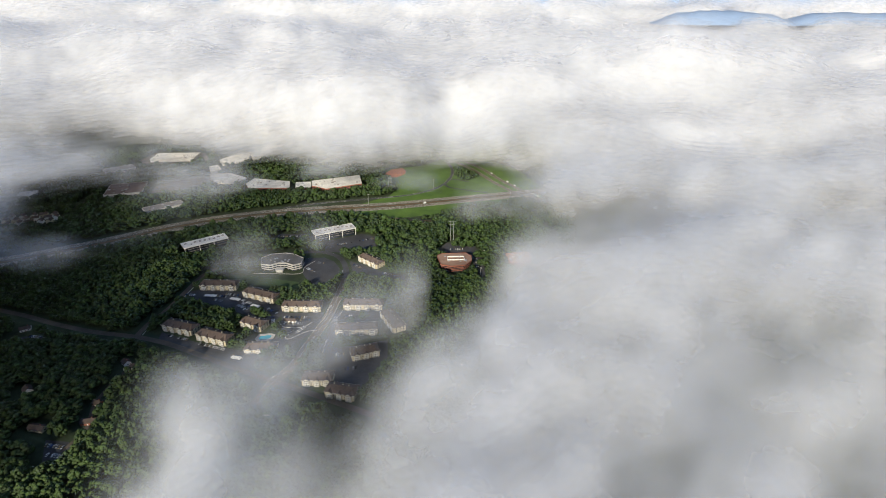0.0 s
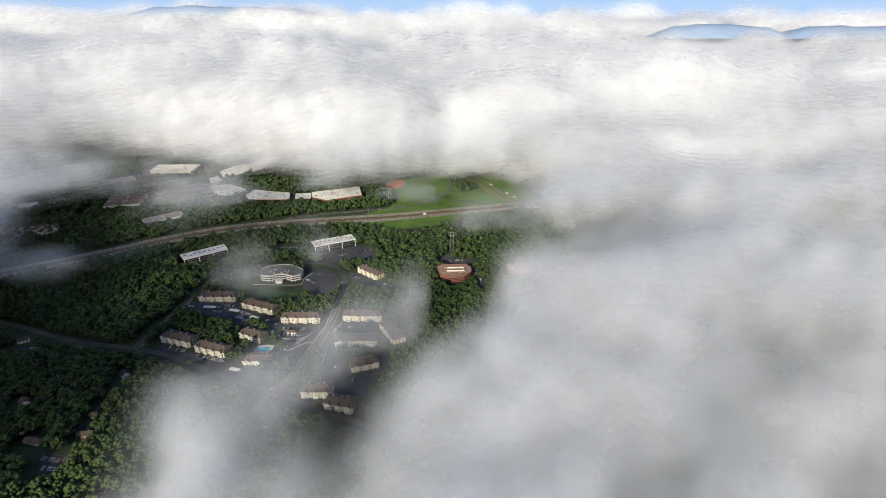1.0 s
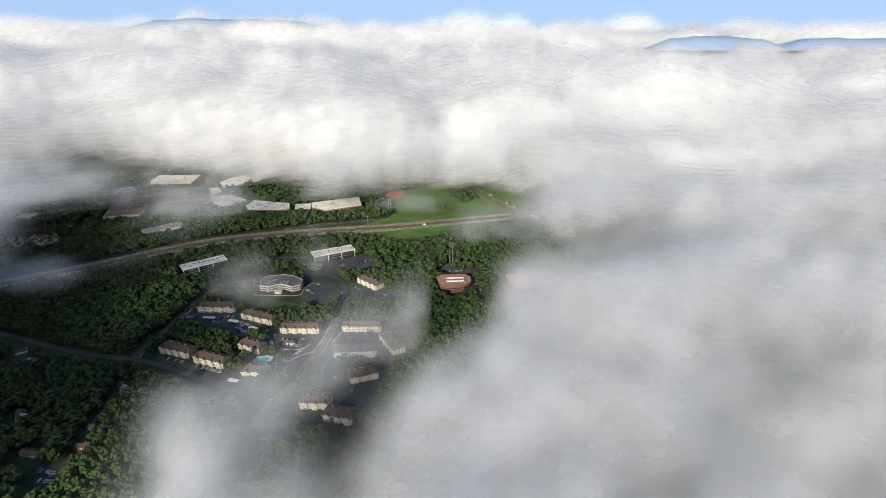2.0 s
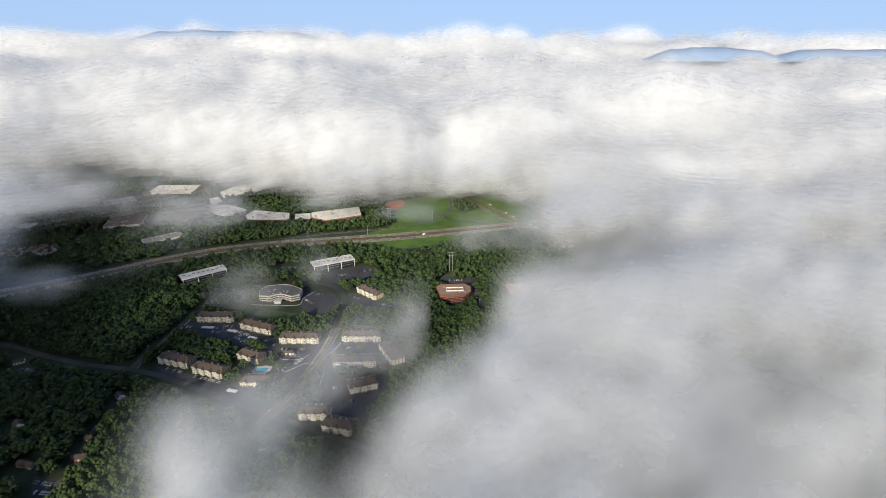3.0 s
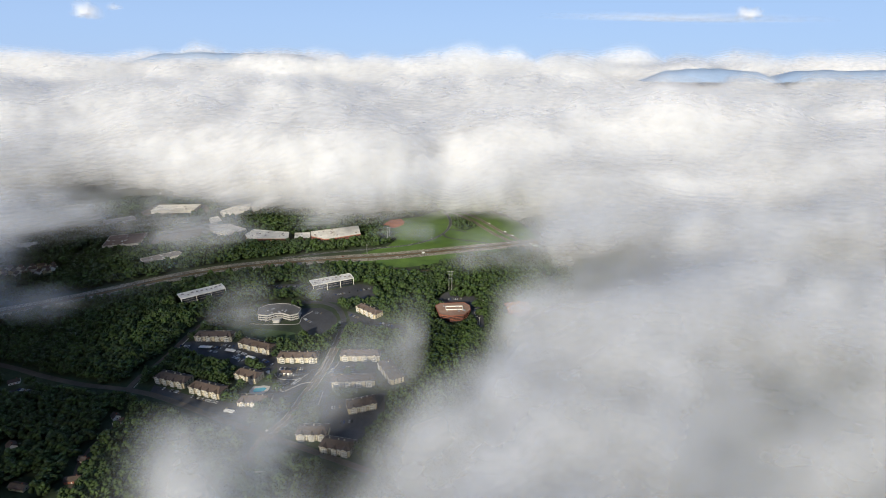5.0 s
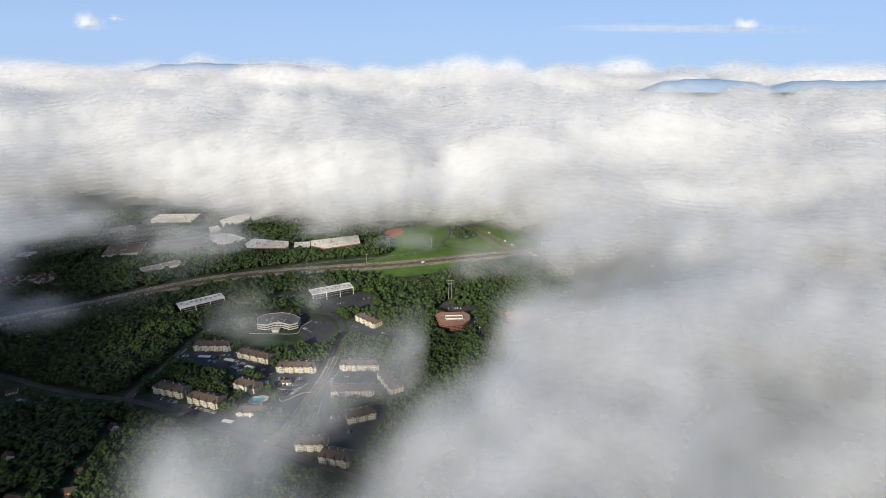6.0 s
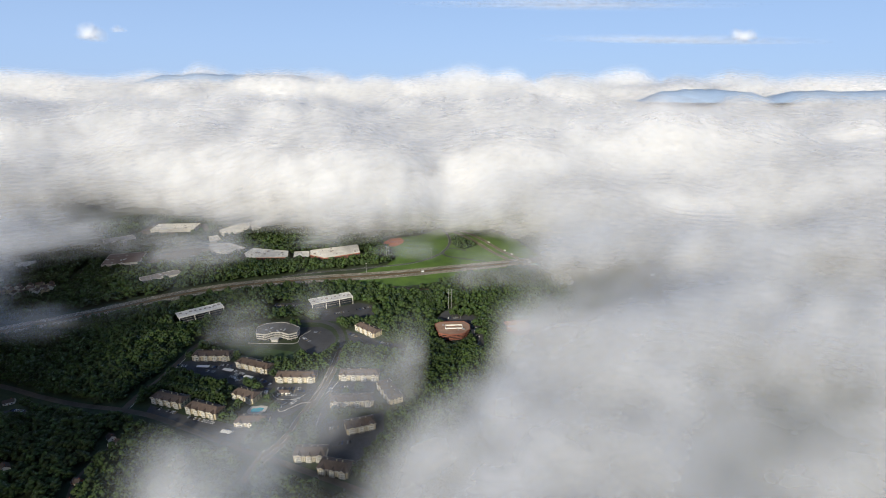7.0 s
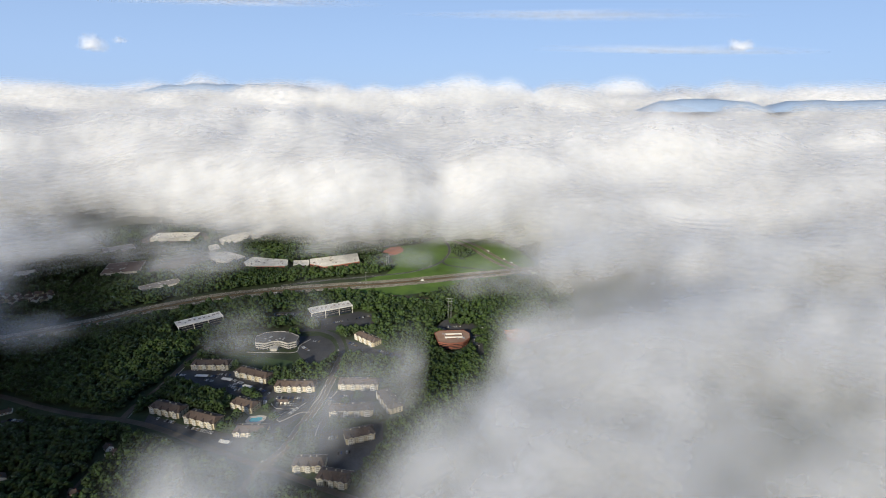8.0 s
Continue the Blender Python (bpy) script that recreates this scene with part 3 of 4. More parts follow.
keep_clear([(-310, 715), (-215, 712), (-210, 745), (-310, 748)], 4)
keep_clear([(-225, 598), (-165, 598), (-165, 625), (-225, 625)], 2)
kerb([(-221, 600), (-210, 588), (-186, 588), (-176, 600)])
kerb([(-196, 580), (-203, 570), (-198, 560), (-178, 578), (-165, 580)])
kerb([(-166, 596), (-161, 612), (-160, 640)])
kerb([(-300, 737), (-262, 736), (-226, 738), (-224, 760), (-212, 782)], "pale low terrace wall round the office")
kerb([(-150, 600), (-142, 620), (-140, 630)])
kerb([(-388, 566), (-387, 592), (-379, 634), (-375, 690)], "pale kerb along the woodland road")
kerb([(-150, 470), (-148, 515), (-148, 560)])

# ---------------------------------------------------------------- buildings


def apartment(length, width=17.0, bays=4, storeys=3):
    """A block at the origin, its front towards -y: gabled balcony bays, trim, hipped roof."""
    h = 2.75 * storeys
    top = empty("apartment_block", 0, 0)
    L, W = length / 2, width / 2
    part("wall", boxes((-L, L, -W, W, 0, h)), STUCCO, top)
    roof = part("roof", gable(bmesh.new(), -L - 0.8, L + 0.8, -W - 0.8, W + 0.8, h, 4.0, "x", 5.0), SHINGLE, top, "brown shingle hipped roof")
    part("fascia", boxes((-L - 0.85, L + 0.85, -W - 0.9, -W - 0.803, h - 0.35, h + 0.05), (-L - 0.85, L + 0.85, W + 0.803, W + 0.9, h - 0.35, h + 0.05)), TRIM, top, "white eaves board")
    step_x = length / bays
    for i in range(bays):
        x = -L + (i + 0.5) * step_x
        w = 3.2 if i in (0, bays - 1) else 2.5
        posts = [(x + d * w - 0.25, x + d * w + 0.25, -W - 2.0, -W - 1.5, 0, h) for d in (-1, -0.35, 0.35, 1)]
        rails = [(x - w, x + w, -W - 1.95, -W - 0.003, s * 2.75 - 0.2, s * 2.75 + (0.05 if s == 0 else 0.12)) for s in range(storeys)]
        rails += [(x - w, x + w, -W - 1.9, -W - 1.75, s * 2.75 + 0.55, s * 2.75 + 1.0) for s in range(1, storeys)]
        part("balcony_bay", boxes(*posts, *rails), TRIM, top, "white balcony posts and rails")
        for e in (x - w - 0.35, x + w + 0.253):
            part("bay_side", boxes((e, e + 0.097, -W - 2.0, -W - 0.003, 0, h)), STUCCO, top)
        part("bay_roof", gable(bmesh.new(), x - w - 0.8, x + w + 0.8, -W - 2.5, -0.5, h + 0.01, w * 0.85, "y"), SHINGLE, top)
        part("bay_gable", gable(bmesh.new(), x - w - 0.35, x + w + 0.35, -W - 2.6, -W - 2.51, h + 0.05, w * 0.74, "y"), STUCCO, top, "cream gable end")
        bm = bmesh.new()
        for e in (-1, 1):
            v = [(x + e * (w + 0.85), h + 0.0), (x, h + w * 0.85), (x, h + w * 0.85 - 0.45), (x + e * (w + 0.85), h - 0.4)]
            a, c = [bm.verts.new((p, -W - 2.72, q)) for p, q in v], [bm.verts.new((p, -W - 2.61, q)) for p, q in v]
            bm.faces.new(a)
            bm.faces.new(c[::-1])
            for k in range(4):
                bm.faces.new((a[k], c[k], c[(k + 1) % 4], a[(k + 1) % 4]))
        part("barge_board", bm, TRIM, top, "white board along the gable")
        for s in range(storeys):
            z = s * 2.75
            part("balcony_door", boxes((x - w * 0.8, x + w * 0.8, -W - 0.06, -W + 0.1, z + 0.15, z + 2.2)), GLASS, top)
            for d in (-w - 1.7, w + 1.7):
                if abs(x + d) < L - 0.9:
                    win = part("window", boxes((x + d - 0.55, x + d + 0.55, -W - 0.06, -W + 0.1, z + 0.8, z + 2.2)), GLASS, top)
                    part("window_frame", boxes((x + d - 0.75, x + d + 0.75, -W - 0.03, -W + 0.05, z + 0.6, z + 2.4)), TRIM, win)
    for s in range(storeys):
        for e in (-1, 1):
            for y in (-5, 0, 5):
                part("window", boxes((e * L - 0.06, e * L + 0.06, y - 0.7, y + 0.7, s * 2.75 + 0.8, s * 2.75 + 2.2)), GLASS, top)
    for x in (-L * 0.55, L * 0.05, L * 0.45):
        part("chimney", boxes((x - 0.5, x + 0.5, 1.5, 2.5, h + 1.5, h + 4.6)), STUCCO, roof)
    return top


def place(ob, label, category, group, x, y, turn):
    return tagged(copy_thing(ob, pose(x, y, 0, 0, 0, turn)), label, category, group)


APARTMENTS = [
    (54, 4, 3, [(-197, 635, 0, "sunlit cream apartment block with brown hipped roof"), (-112, 641, 0, "sunlit cream apartment block beside the main street"),
             (-335, 691, 0, "shaded three-storey apartment block above the parking lot"), (-264, 664, -21, "cream apartment block set askew to the lot"),
             (-112, 580, 4, "apartment block half hidden in drifting mist")]),
    (46, 4, 3, [(-290, 559, -19, "apartment block with brown roof beside trees"), (-343, 580, -17, "apartment block at the wood's edge"),
             (-118, 777, -41, "small sunlit apartment block in trees"), (-66, 600, -62, "apartment block dim in the mist")]),
    (38, 3, 2, [(-225, 539, 0, "low clubhouse block with brown roof by the pool")]),
    (34, 3, 3, [(-250, 590, -22, "short apartment block beside the pool"), (-95, 530, 20, "short apartment block in the mist"), (-141, 480, 0, "short apartment block near the crossing"), (-110, 458, -12, "short apartment block in deep shade")]),
]
for length, bays, storeys, spots in APARTMENTS:
    block = apartment(length, 17.0, bays, storeys)
    for x, y, turn, label in reversed(spots):
        place(block, label, "apartment building", "apartment blocks", x, y, turn)
        keep_clear(rectangle(x, y, length, 16, turn), 5)
    for o in (*block.children_recursive, block):
        bpy.data.objects.remove(o)


def inset(points, d):
    """A polygon drawn in by d on all sides; given anticlockwise."""
    out, n = [], len(points)
    for i in range(n):
        p, q, r = (Vector(points[(i + k) % n]) for k in (-1, 0, 1))
        a, b = (q - p).normalized(), (r - q).normalized()
        na, nb = Vector((-a.y, a.x)), Vector((-b.y, b.x))
        m = (na + nb).normalized()
        out.append(tuple(q + m * d / max(0.35, m.dot(na))))
    return out


def flat_building(name, outline, height, wall, roof, label, category, windows=True, units=6, band=True, base=0.0, seed=1):
    """A flat-roofed hall or office over an outline, with parapet, roof units and strips of glass."""
    rng = random.Random(seed)
    pts = anticlockwise([tuple(p) for p in outline])
    cx, cy = (sum(p[i] for p in pts) / len(pts) for i in (0, 1))
    keep_clear(pts, 5)
    pts = [(x - cx, y - cy) for x, y in pts]
    top = tagged(empty(name, cx, cy), label, category)
    part("wall", prism(bmesh.new(), pts, base, height - 0.9), wall, top)
    part("parapet", ring(bmesh.new(), inset(pts, -0.15), inset(pts, 0.4), height - 0.9, height), PLASTER if band else wall, top, "pale parapet")
    deck = part("roof", prism(bmesh.new(), inset(pts, 0.42), height - 0.9, height - 0.4), roof, top)
    span = [max(p[i] for p in pts) for i in (0, 1)]
    made = 0
    for _ in range(200):
        if made >= units:
            break
        x, y = rng.uniform(-span[0], span[0]), rng.uniform(-span[1], span[1])
        inside = polygon_distance(np.array([x]), np.array([y]), pts)[0]
        if inside < -4:
            s, t, h = rng.uniform(1.2, 2.6), rng.uniform(1.0, 1.8), rng.uniform(0.9, 1.8)
            bm = boxes((x - s, x + s, y - t, y + t, height - 0.4, height - 0.4 + h), (x - s * 0.6, x + s * 0.6, y - t * 0.6, y + t * 0.6, height - 0.4 + h, height - 0.1 + h))
            part("roof_unit", bm, rng.choice((STEEL, GREY_ROOF)), deck)
            made += 1
    if windows:
        n = len(pts)
        for i in range(n):
            a, b = Vector(pts[i]), Vector(pts[(i + 1) % n])
            d = b - a
            if d.length < 5:
                continue
            turn = math.degrees(math.atan2(d.y, d.x))
            floors = max(1, int((height - 1) / 3.6))
            for f in range(floors):
                z = 1.0 + f * 3.6
                bays = max(1, int(d.length / 9))
                w = d.length / bays
                for k in range(bays):
                    m = a + d * (k + 0.5) / bays
                    ob = part("window", boxes((-w / 2 + 0.5, w / 2 - 0.5, -0.07, 0.12, 0, 1.9)), GLASS, top)
                    ob.matrix_basis = pose(m.x, m.y, z, 0, 0, turn)
    return top


flat_building("warehouse", [(-306, 1171), (-202, 1218), (-188, 1158), (-250, 1124), (-262, 1119), (-298, 1139)], 10, BRICKWORK, MEMBRANE, "long warehouse with white roof and red brick walls", "warehouse", True, 16, seed=3)
flat_building("warehouse_wing", [(-342, 1165), (-308, 1171), (-300, 1138), (-300, 1130), (-334, 1129)], 8, BRICKWORK, MEMBRANE, "lower white-roofed warehouse wing", "warehouse", False, 3, seed=4)
flat_building("warehouse", [(-452, 1149), (-445, 1187), (-356, 1168), (-345, 1124), (-436, 1120)], 9, BRICKWORK, MEMBRANE, "white-roofed warehouse among trees", "warehouse", True, 12, seed=5)
flat_building("warehouse", [(-560, 1213), (-520, 1230), (-463, 1190), (-489, 1144), (-527, 1159)], 9, PLASTER, MEMBRANE, "pale flat-roofed warehouse beside the lot", "warehouse", True, 10, seed=6)
flat_building("shop_hall", [(-589, 1280), (-573, 1297), (-548, 1258), (-566, 1236)], 8, PLASTER, MEMBRANE, "narrow pale hall beside the lot", "hall", False, 3, seed=7)
flat_building("shop_hall", [(-586, 1341), (-558, 1416), (-523, 1406), (-513, 1333), (-557, 1298)], 8, PLASTER, MEMBRANE, "pale flat-roofed hall in thin mist", "hall", False, 8, seed=8)
flat_building("shop_hall", [(-538, 1418), (-491, 1504), (-460, 1492), (-490, 1336)], 8, PLASTER, MEMBRANE, "pale hall running under the cloud's edge", "hall", False, 6, seed=9)
flat_building("shopping_hall", rectangle(-700, 1104, 74, 74, 18), 11, PLASTER, DULL_ROOF, "large brown-roofed hall with pale front", "hall", True, 10, seed=10)
flat_building("shopping_hall", rectangle(-573, 1010, 74, 30, 42), 7, PLASTER, GREY_ROOF, "low pale flat-roofed building by the highway", "hall", True, 8, seed=11)
flat_building("far_hall", rectangle(-895, 1070, 34, 34, 25), 8, PLASTER, MEMBRANE, "pale hall dim in blue haze", "hall", False, 4, seed=12)
flat_building("far_hall", rectangle(-715, 1372, 110, 56, 6), 9, PLASTER, MEMBRANE, "wide pale hall under the cloud's edge", "hall", False, 8, seed=13)
flat_building("far_hall", rectangle(-800, 1255, 66, 36, 42), 9, PLASTER, GREY_ROOF, "grey-roofed hall dim in haze", "hall", True, 5, seed=14)


def slab_office(x, y, length, width, turn, label, seed):
    """White roof slab on slim columns over a recessed block of dark glass."""
    rng = random.Random(seed)
    top = tagged(empty("slab_office", x, y, 0, turn), label, "office building")
    keep_clear(rectangle(x, y, length, width, turn), 5)
    L, W, h = length / 2, width / 2, 13.0
    part("glass_block", boxes((-L + 3, L - 3, -W + 3.5, W - 1, 0, h)), GLASS, top, "dark glazed walls")
    for f in (4.2, 8.4):
        part("floor_band", boxes((-L + 2.9, L - 2.9, -W + 3.4, W - 0.9, f, f + 0.5)), GREY_ROOF, top)
    roof = part("roof_slab", boxes((-L, L, -W, W, h + 0.003, h + 1.3)), MEMBRANE, top, "white flat roof slab")
    part("parapet", ring(bmesh.new(), rectangle(0, 0, length + 0.2, width + 0.2, 0), rectangle(0, 0, length - 1, width - 1, 0), h + 1.1, h + 1.7), TRIM, roof)
    for i in range(4):
        cx = -L + 1 + i * (length - 2) / 3
        part("column", boxes((cx - 0.4, cx + 0.4, -W + 0.3, -W + 1.1, 0, h)), TRIM, top, "white column")
    for i in range(9):
        u = -L + (i + 0.8) * length / 9.5
        v, s = rng.uniform(-4, 4), rng.uniform(1.0, 2.4)
        part("roof_unit", boxes((u - s, u + s, v - 1.2, v + 1.2, h + 1.3, h + 2.6), (u - s * 0.5, u + s * 0.5, v - 0.7, v + 0.7, h + 2.6, h + 3.0)), GREY_ROOF, roof)


slab_office(-199.5, 882, 76, 25, 28, "white-roofed glass office on slim columns", 1)
slab_office(-412, 827, 73, 24, 38, "shaded white-roofed glass office among trees", 2)


def banded_office(name, outline, bands, height, band_mat, roof_mat, label, seed, step_in=0.0):
    """An office of stacked pale bands with glass recessed between them."""
    rng = random.Random(seed)
    pts = anticlockwise(outline)
    cx, cy = (sum(p[i] for p in pts) / len(pts) for i in (0, 1))
    keep_clear(pts, 4)
    pts = [(x - cx, y - cy) for x, y in pts]
    top = tagged(empty(name, cx, cy), label, "office building")
    storey = height / bands
    for i in range(bands):
        ring_pts = inset(pts, step_in * (bands - 1 - i))
        part("glass_storey", prism(bmesh.new(), inset(ring_pts, 0.8), i * storey, i * storey + storey - 1.5), GLASS, top)
        part("band", prism(bmesh.new(), ring_pts, i * storey + storey - 1.497, i * storey + storey), band_mat, top)
        n = len(ring_pts)
        for k in range(n):
            a, b = Vector(inset(ring_pts, 0.5)[k]), Vector(inset(ring_pts, 0.5)[(k + 1) % n])
            for j in range(int((b - a).length / 6)):
                m = a + (b - a) * (j + 0.5) / max(1, int((b - a).length / 6))
                part("mullion", boxes((m.x - 0.2, m.x + 0.2, m.y - 0.2, m.y + 0.2, i * storey, i * storey + storey - 1.5)), band_mat, top)
    roof = part("roof", prism(bmesh.new(), inset(pts, 0.5), height + 0.003, height + 0.25), roof_mat, top)
    part("parapet", ring(bmesh.new(), pts, inset(pts, 0.48), height + 0.003, height + 0.8), band_mat, top)
    for _ in range(9):
        x, y = rng.uniform(-18, 18), rng.uniform(-9, 9)
        part("roof_unit", boxes((x - 1.2, x + 1.2, y - 1, y + 1, height + 0.25, height + 1.3)), STEEL, roof)
    return top, roof


octagon, _ = banded_office("terraced_office", [(-296, 769), (-284, 783), (-262, 788), (-246, 784), (-227, 770), (-227, 752), (-238, 745), (-252, 752), (-264, 752), (-274, 744), (-290, 747)], 3, 11, PLASTER, SHADED_DARK_ROOF,
                           "angular office with pale bands and grey roof", 21)
part("entrance", boxes((-5, 5, -22, -15, 0, 4.2), (-6, 6, -23, -14.9, 4.2, 5.0)), PLASTER, octagon, "pale entrance porch")
brick_office, brick_roof = banded_office("brick_office", [(-10, 780), (-2, 788), (38, 792), (47, 780), (47, 764), (36, 748), (14, 743), (-3, 748)], 4, 13, BRICKWORK, BROWN_ROOF,
                                         "stepped red brick office with tan roof", 22, 1.2)
part("roof_screen", ring(bmesh.new(), rectangle(0, 2, 28, 12, 4), rectangle(0, 2, 26.8, 10.8, 4), 13.25, 15.2), TRIM, brick_roof, "pale screen round roof plant")
banded_office("brick_office", [(105, 796), (128, 803), (146, 802), (147, 776), (130, 764), (110, 766)], 3, 10, BRICKWORK, BROWN_ROOF, "red brick office half lost in mist", 23, 0.8)

HOUSE_WALLS = {"white": TRIM, "cream": STUCCO, "brick": BRICKWORK}


def house(x, y, turn, length, width, wall, label, height=3.2, rise=2.4, group=""):
    top = tagged(empty("house", x, y, 0, turn), label, "house", group)
    keep_clear(rectangle(x, y, length, width, turn), 8)
    L, W = length / 2, width / 2
    bm = boxes((-L, L, -W, W, 0, height))
    gable(bm, -L, L, -W + 0.02, W - 0.02, height + 0.001, rise * 0.95, "x")
    part("wall", bm, HOUSE_WALLS[wall], top)
    bm = bmesh.new()
    for s in (-1, 1):
        v = [(-L - 0.5, s * (W + 0.5), height - 0.2), (L + 0.5, s * (W + 0.5), height - 0.2), (L + 0.5, 0, height + rise), (-L - 0.5, 0, height + rise)]
        low, high = [bm.verts.new(p) for p in v], [bm.verts.new((p[0], p[1], p[2] + 0.25)) for p in v]
        bm.faces.new(low)
        bm.faces.new(high[::-1])
        for i in range(4):
            bm.faces.new((low[i], high[i], high[(i + 1) % 4], low[(i + 1) % 4]))
    roof = part("roof", bm, SHINGLE, top)
    part("chimney", boxes((L * 0.4, L * 0.4 + 0.9, 0.4, 1.3, height + rise * 0.4, height + rise + 1.0)), BRICKWORK, roof)
    part("door", boxes((-0.5, 0.5, -W - 0.06, -W + 0.05, 0, 2.1)), BRICKWORK if wall != "brick" else TRIM, top)
    for u in (-L * 0.6, L * 0.55):
        w = part("window", boxes((u - 0.7, u + 0.7, -W - 0.05, -W + 0.05, 0.9, 2.1)), GLASS, top)
        part("frame", ring(bmesh.new(), [(u - 0.85, -W - 0.08), (u + 0.85, -W - 0.08), (u + 0.85, -W), (u - 0.85, -W)], [(u - 0.84, -W - 0.07), (u + 0.84, -W - 0.07), (u + 0.84, -W - 0.01), (u - 0.84, -W - 0.01)], 0.78, 0.9), TRIM, w)
    for e in (-1, 1):
        part("window", boxes((e * L - 0.05, e * L + 0.05, -0.8, 0.8, 0.9, 2.2)), GLASS, top)
    return top


house(-376, 507, -42, 9, 8, "white", "small white house beside the lane", 3.4, 3.0)
house(-367, 497, 55, 11, 6, "white", "low pale house with grey-brown roof")
house(-457, 456, -45, 10, 9, "white", "white-gabled house alone in the wood", 4.2, 3.6)
house(-362, 411, 10, 14, 8, "brick", "red brick house lit by the sun")
house(-369, 438, -15, 9, 7, "brick", "small orange brick house by the lane")
house(-408, 401, -10, 17, 8, "cream", "shaded long house among trees")
house(-545, 575, 30, 12, 8, "white", "pale house by the woodland road")
rng = random.Random(8)
for i in range(22):
    u = i % 8
    x, y = -855 + 17 * u + rng.uniform(-3, 3), 905 + 20 * (i // 8) + 4.5 * u + rng.uniform(-3, 3)
    if abs(x + 740) > 11:
        house(x, y, rng.choice((-70, 15, 25, 100)), 13, 9, rng.choice(("white", "white", "white", "cream")), "two-storey pale suburban house with brown roof", 5.6, 3.0, "suburban houses")

# ---------------------------------------------------------------- pool, carports, masts, signs
pool = tagged(empty("swimming_pool", -229, 564), "turquoise swimming pool in a pale deck", "swimming pool")
keep_clear(rectangle(-229, 564, 26, 20, 0), 2)
outline = [(-7, -3), (-4, -6), (4, -5), (8, -1), (8, 4), (3, 5), (-2, 3), (-6, 3)]
part("deck", ring(bmesh.new(), inset(outline, -4), outline, 0.0, 0.35), PLASTER, pool, "pale paved deck")
part("water", prism(bmesh.new(), outline, -0.5, 0.25), POOL_WATER, pool, "turquoise water")


def carport(x, y, length, turn):
    top = tagged(empty("carport", x, y, 0, turn), "white flat-roofed open carport", "carport", "carports")
    part("canopy", boxes((-length / 2, length / 2, -2.8, 2.8, 2.6, 2.85)), TRIM, top)
    for i in range(int(length / 5) + 1):
        part("post", boxes((-length / 2 + 0.3 + i * 4.6, -length / 2 + 0.5 + i * 4.6, 2.0, 2.2, 0, 2.6)), STEEL, top)


for x, y, length, turn in ((-338, 663, 18, -3), (-299, 654, 16, -16), (-264, 636, 14, -20), (-249, 518, 13, -14), (-204, 566, 11, 25)):
    carport(x, y, length, turn)
gazebo = tagged(empty("gate_lodge", -205, 600), "small pale gate lodge with arched openings", "lodge")
part("wall", boxes((-8, -5.2, -3, 3, 0, 3), (-2.6, -0.2, -3, 3, 0, 3), (2.4, 4.8, -3, 3, 0, 3), (6.8, 8.4, -3, 3, 0, 3), (-8, 8.4, -2.9, 2.9, 3, 3.6)), TRIM, gazebo)
part("roof", gable(bmesh.new(), -8.8, 9.2, -3.8, 3.8, 3.6, 2.2, "x", 3), SHINGLE, gazebo)


def power_mast(x, y, height, label):
    top = tagged(empty("power_mast", x, y), label, "power mast", "power masts")
    keep_clear(rectangle(x, y, 14, 10, 0), 3)
    for s in (-2.6, 2.6):
        bm = bmesh.new()
        bmesh.ops.create_cone(bm, cap_ends=True, segments=8, radius1=0.55, radius2=0.32, depth=height, matrix=Matrix.Translation((s, 0, height / 2)))
        part("pole", bm, STEEL, top)
    for f, w in ((0.97, 6.5), (0.82, 5.0)):
        part("crossarm", boxes((-w, w, -0.25, 0.25, height * f, height * f + 0.5)), STEEL, top)
        for s in (-w + 0.4, 0, w - 0.4):
            part("insulator", boxes((s - 0.12, s + 0.12, -0.12, 0.12, height * f - 1.4, height * f)), GLASS, top)
    v = height * 0.6
    bm = boxes((-2.6, 2.6, -0.12, 0.12, v, v + 0.3))
    part("brace", bm, STEEL, top)


power_mast(16, 871, 37, "tall twin-pole power mast above the trees")
power_mast(-123, 1154, 27, "twin-pole power mast by the highway")
for x, y, h in ((-23, 1150, 23), (-159, 1052, 20), (70, 800, 14), (60, 740, 12)):
    lamp_post = tagged(empty("light_mast", x, y), "slender grey highway light mast", "light mast", "light masts")
    bm = bmesh.new()
    bmesh.ops.create_cone(bm, cap_ends=True, segments=8, radius1=0.4, radius2=0.2, depth=h, matrix=Matrix.Translation((0, 0, h / 2)))
    part("pole", bm, STEEL, lamp_post)
    part("lamp_head", boxes((-1.8, 1.8, -0.3, 0.3, h, h + 0.4), (-0.3, 0.3, -1.8, 1.8, h + 0.001, h + 0.38)), PLASTER, lamp_post)
road_sign = tagged(empty("road_sign", 206, 1094, 0, -15), "green overhead highway sign on two posts", "road sign")
for s in (-5, 5):
    part("post", boxes((s - 0.2, s + 0.2, -0.2, 0.2, 0, 8)), STEEL, road_sign)
board = part("board", boxes((-6.5, 6.5, -0.36, -0.21, 4.0, 8.5)), SIGN_GREEN, road_sign, "green sign board")
for z, w in ((7.3, 5.4), (6.2, 4.4), (5.0, 5.0)):
    part("text_bar", boxes((-w, w, -0.40, -0.365, z - 0.3, z + 0.3)), TRIM, board, "white bar of lettering")

# ---------------------------------------------------------------- vehicles


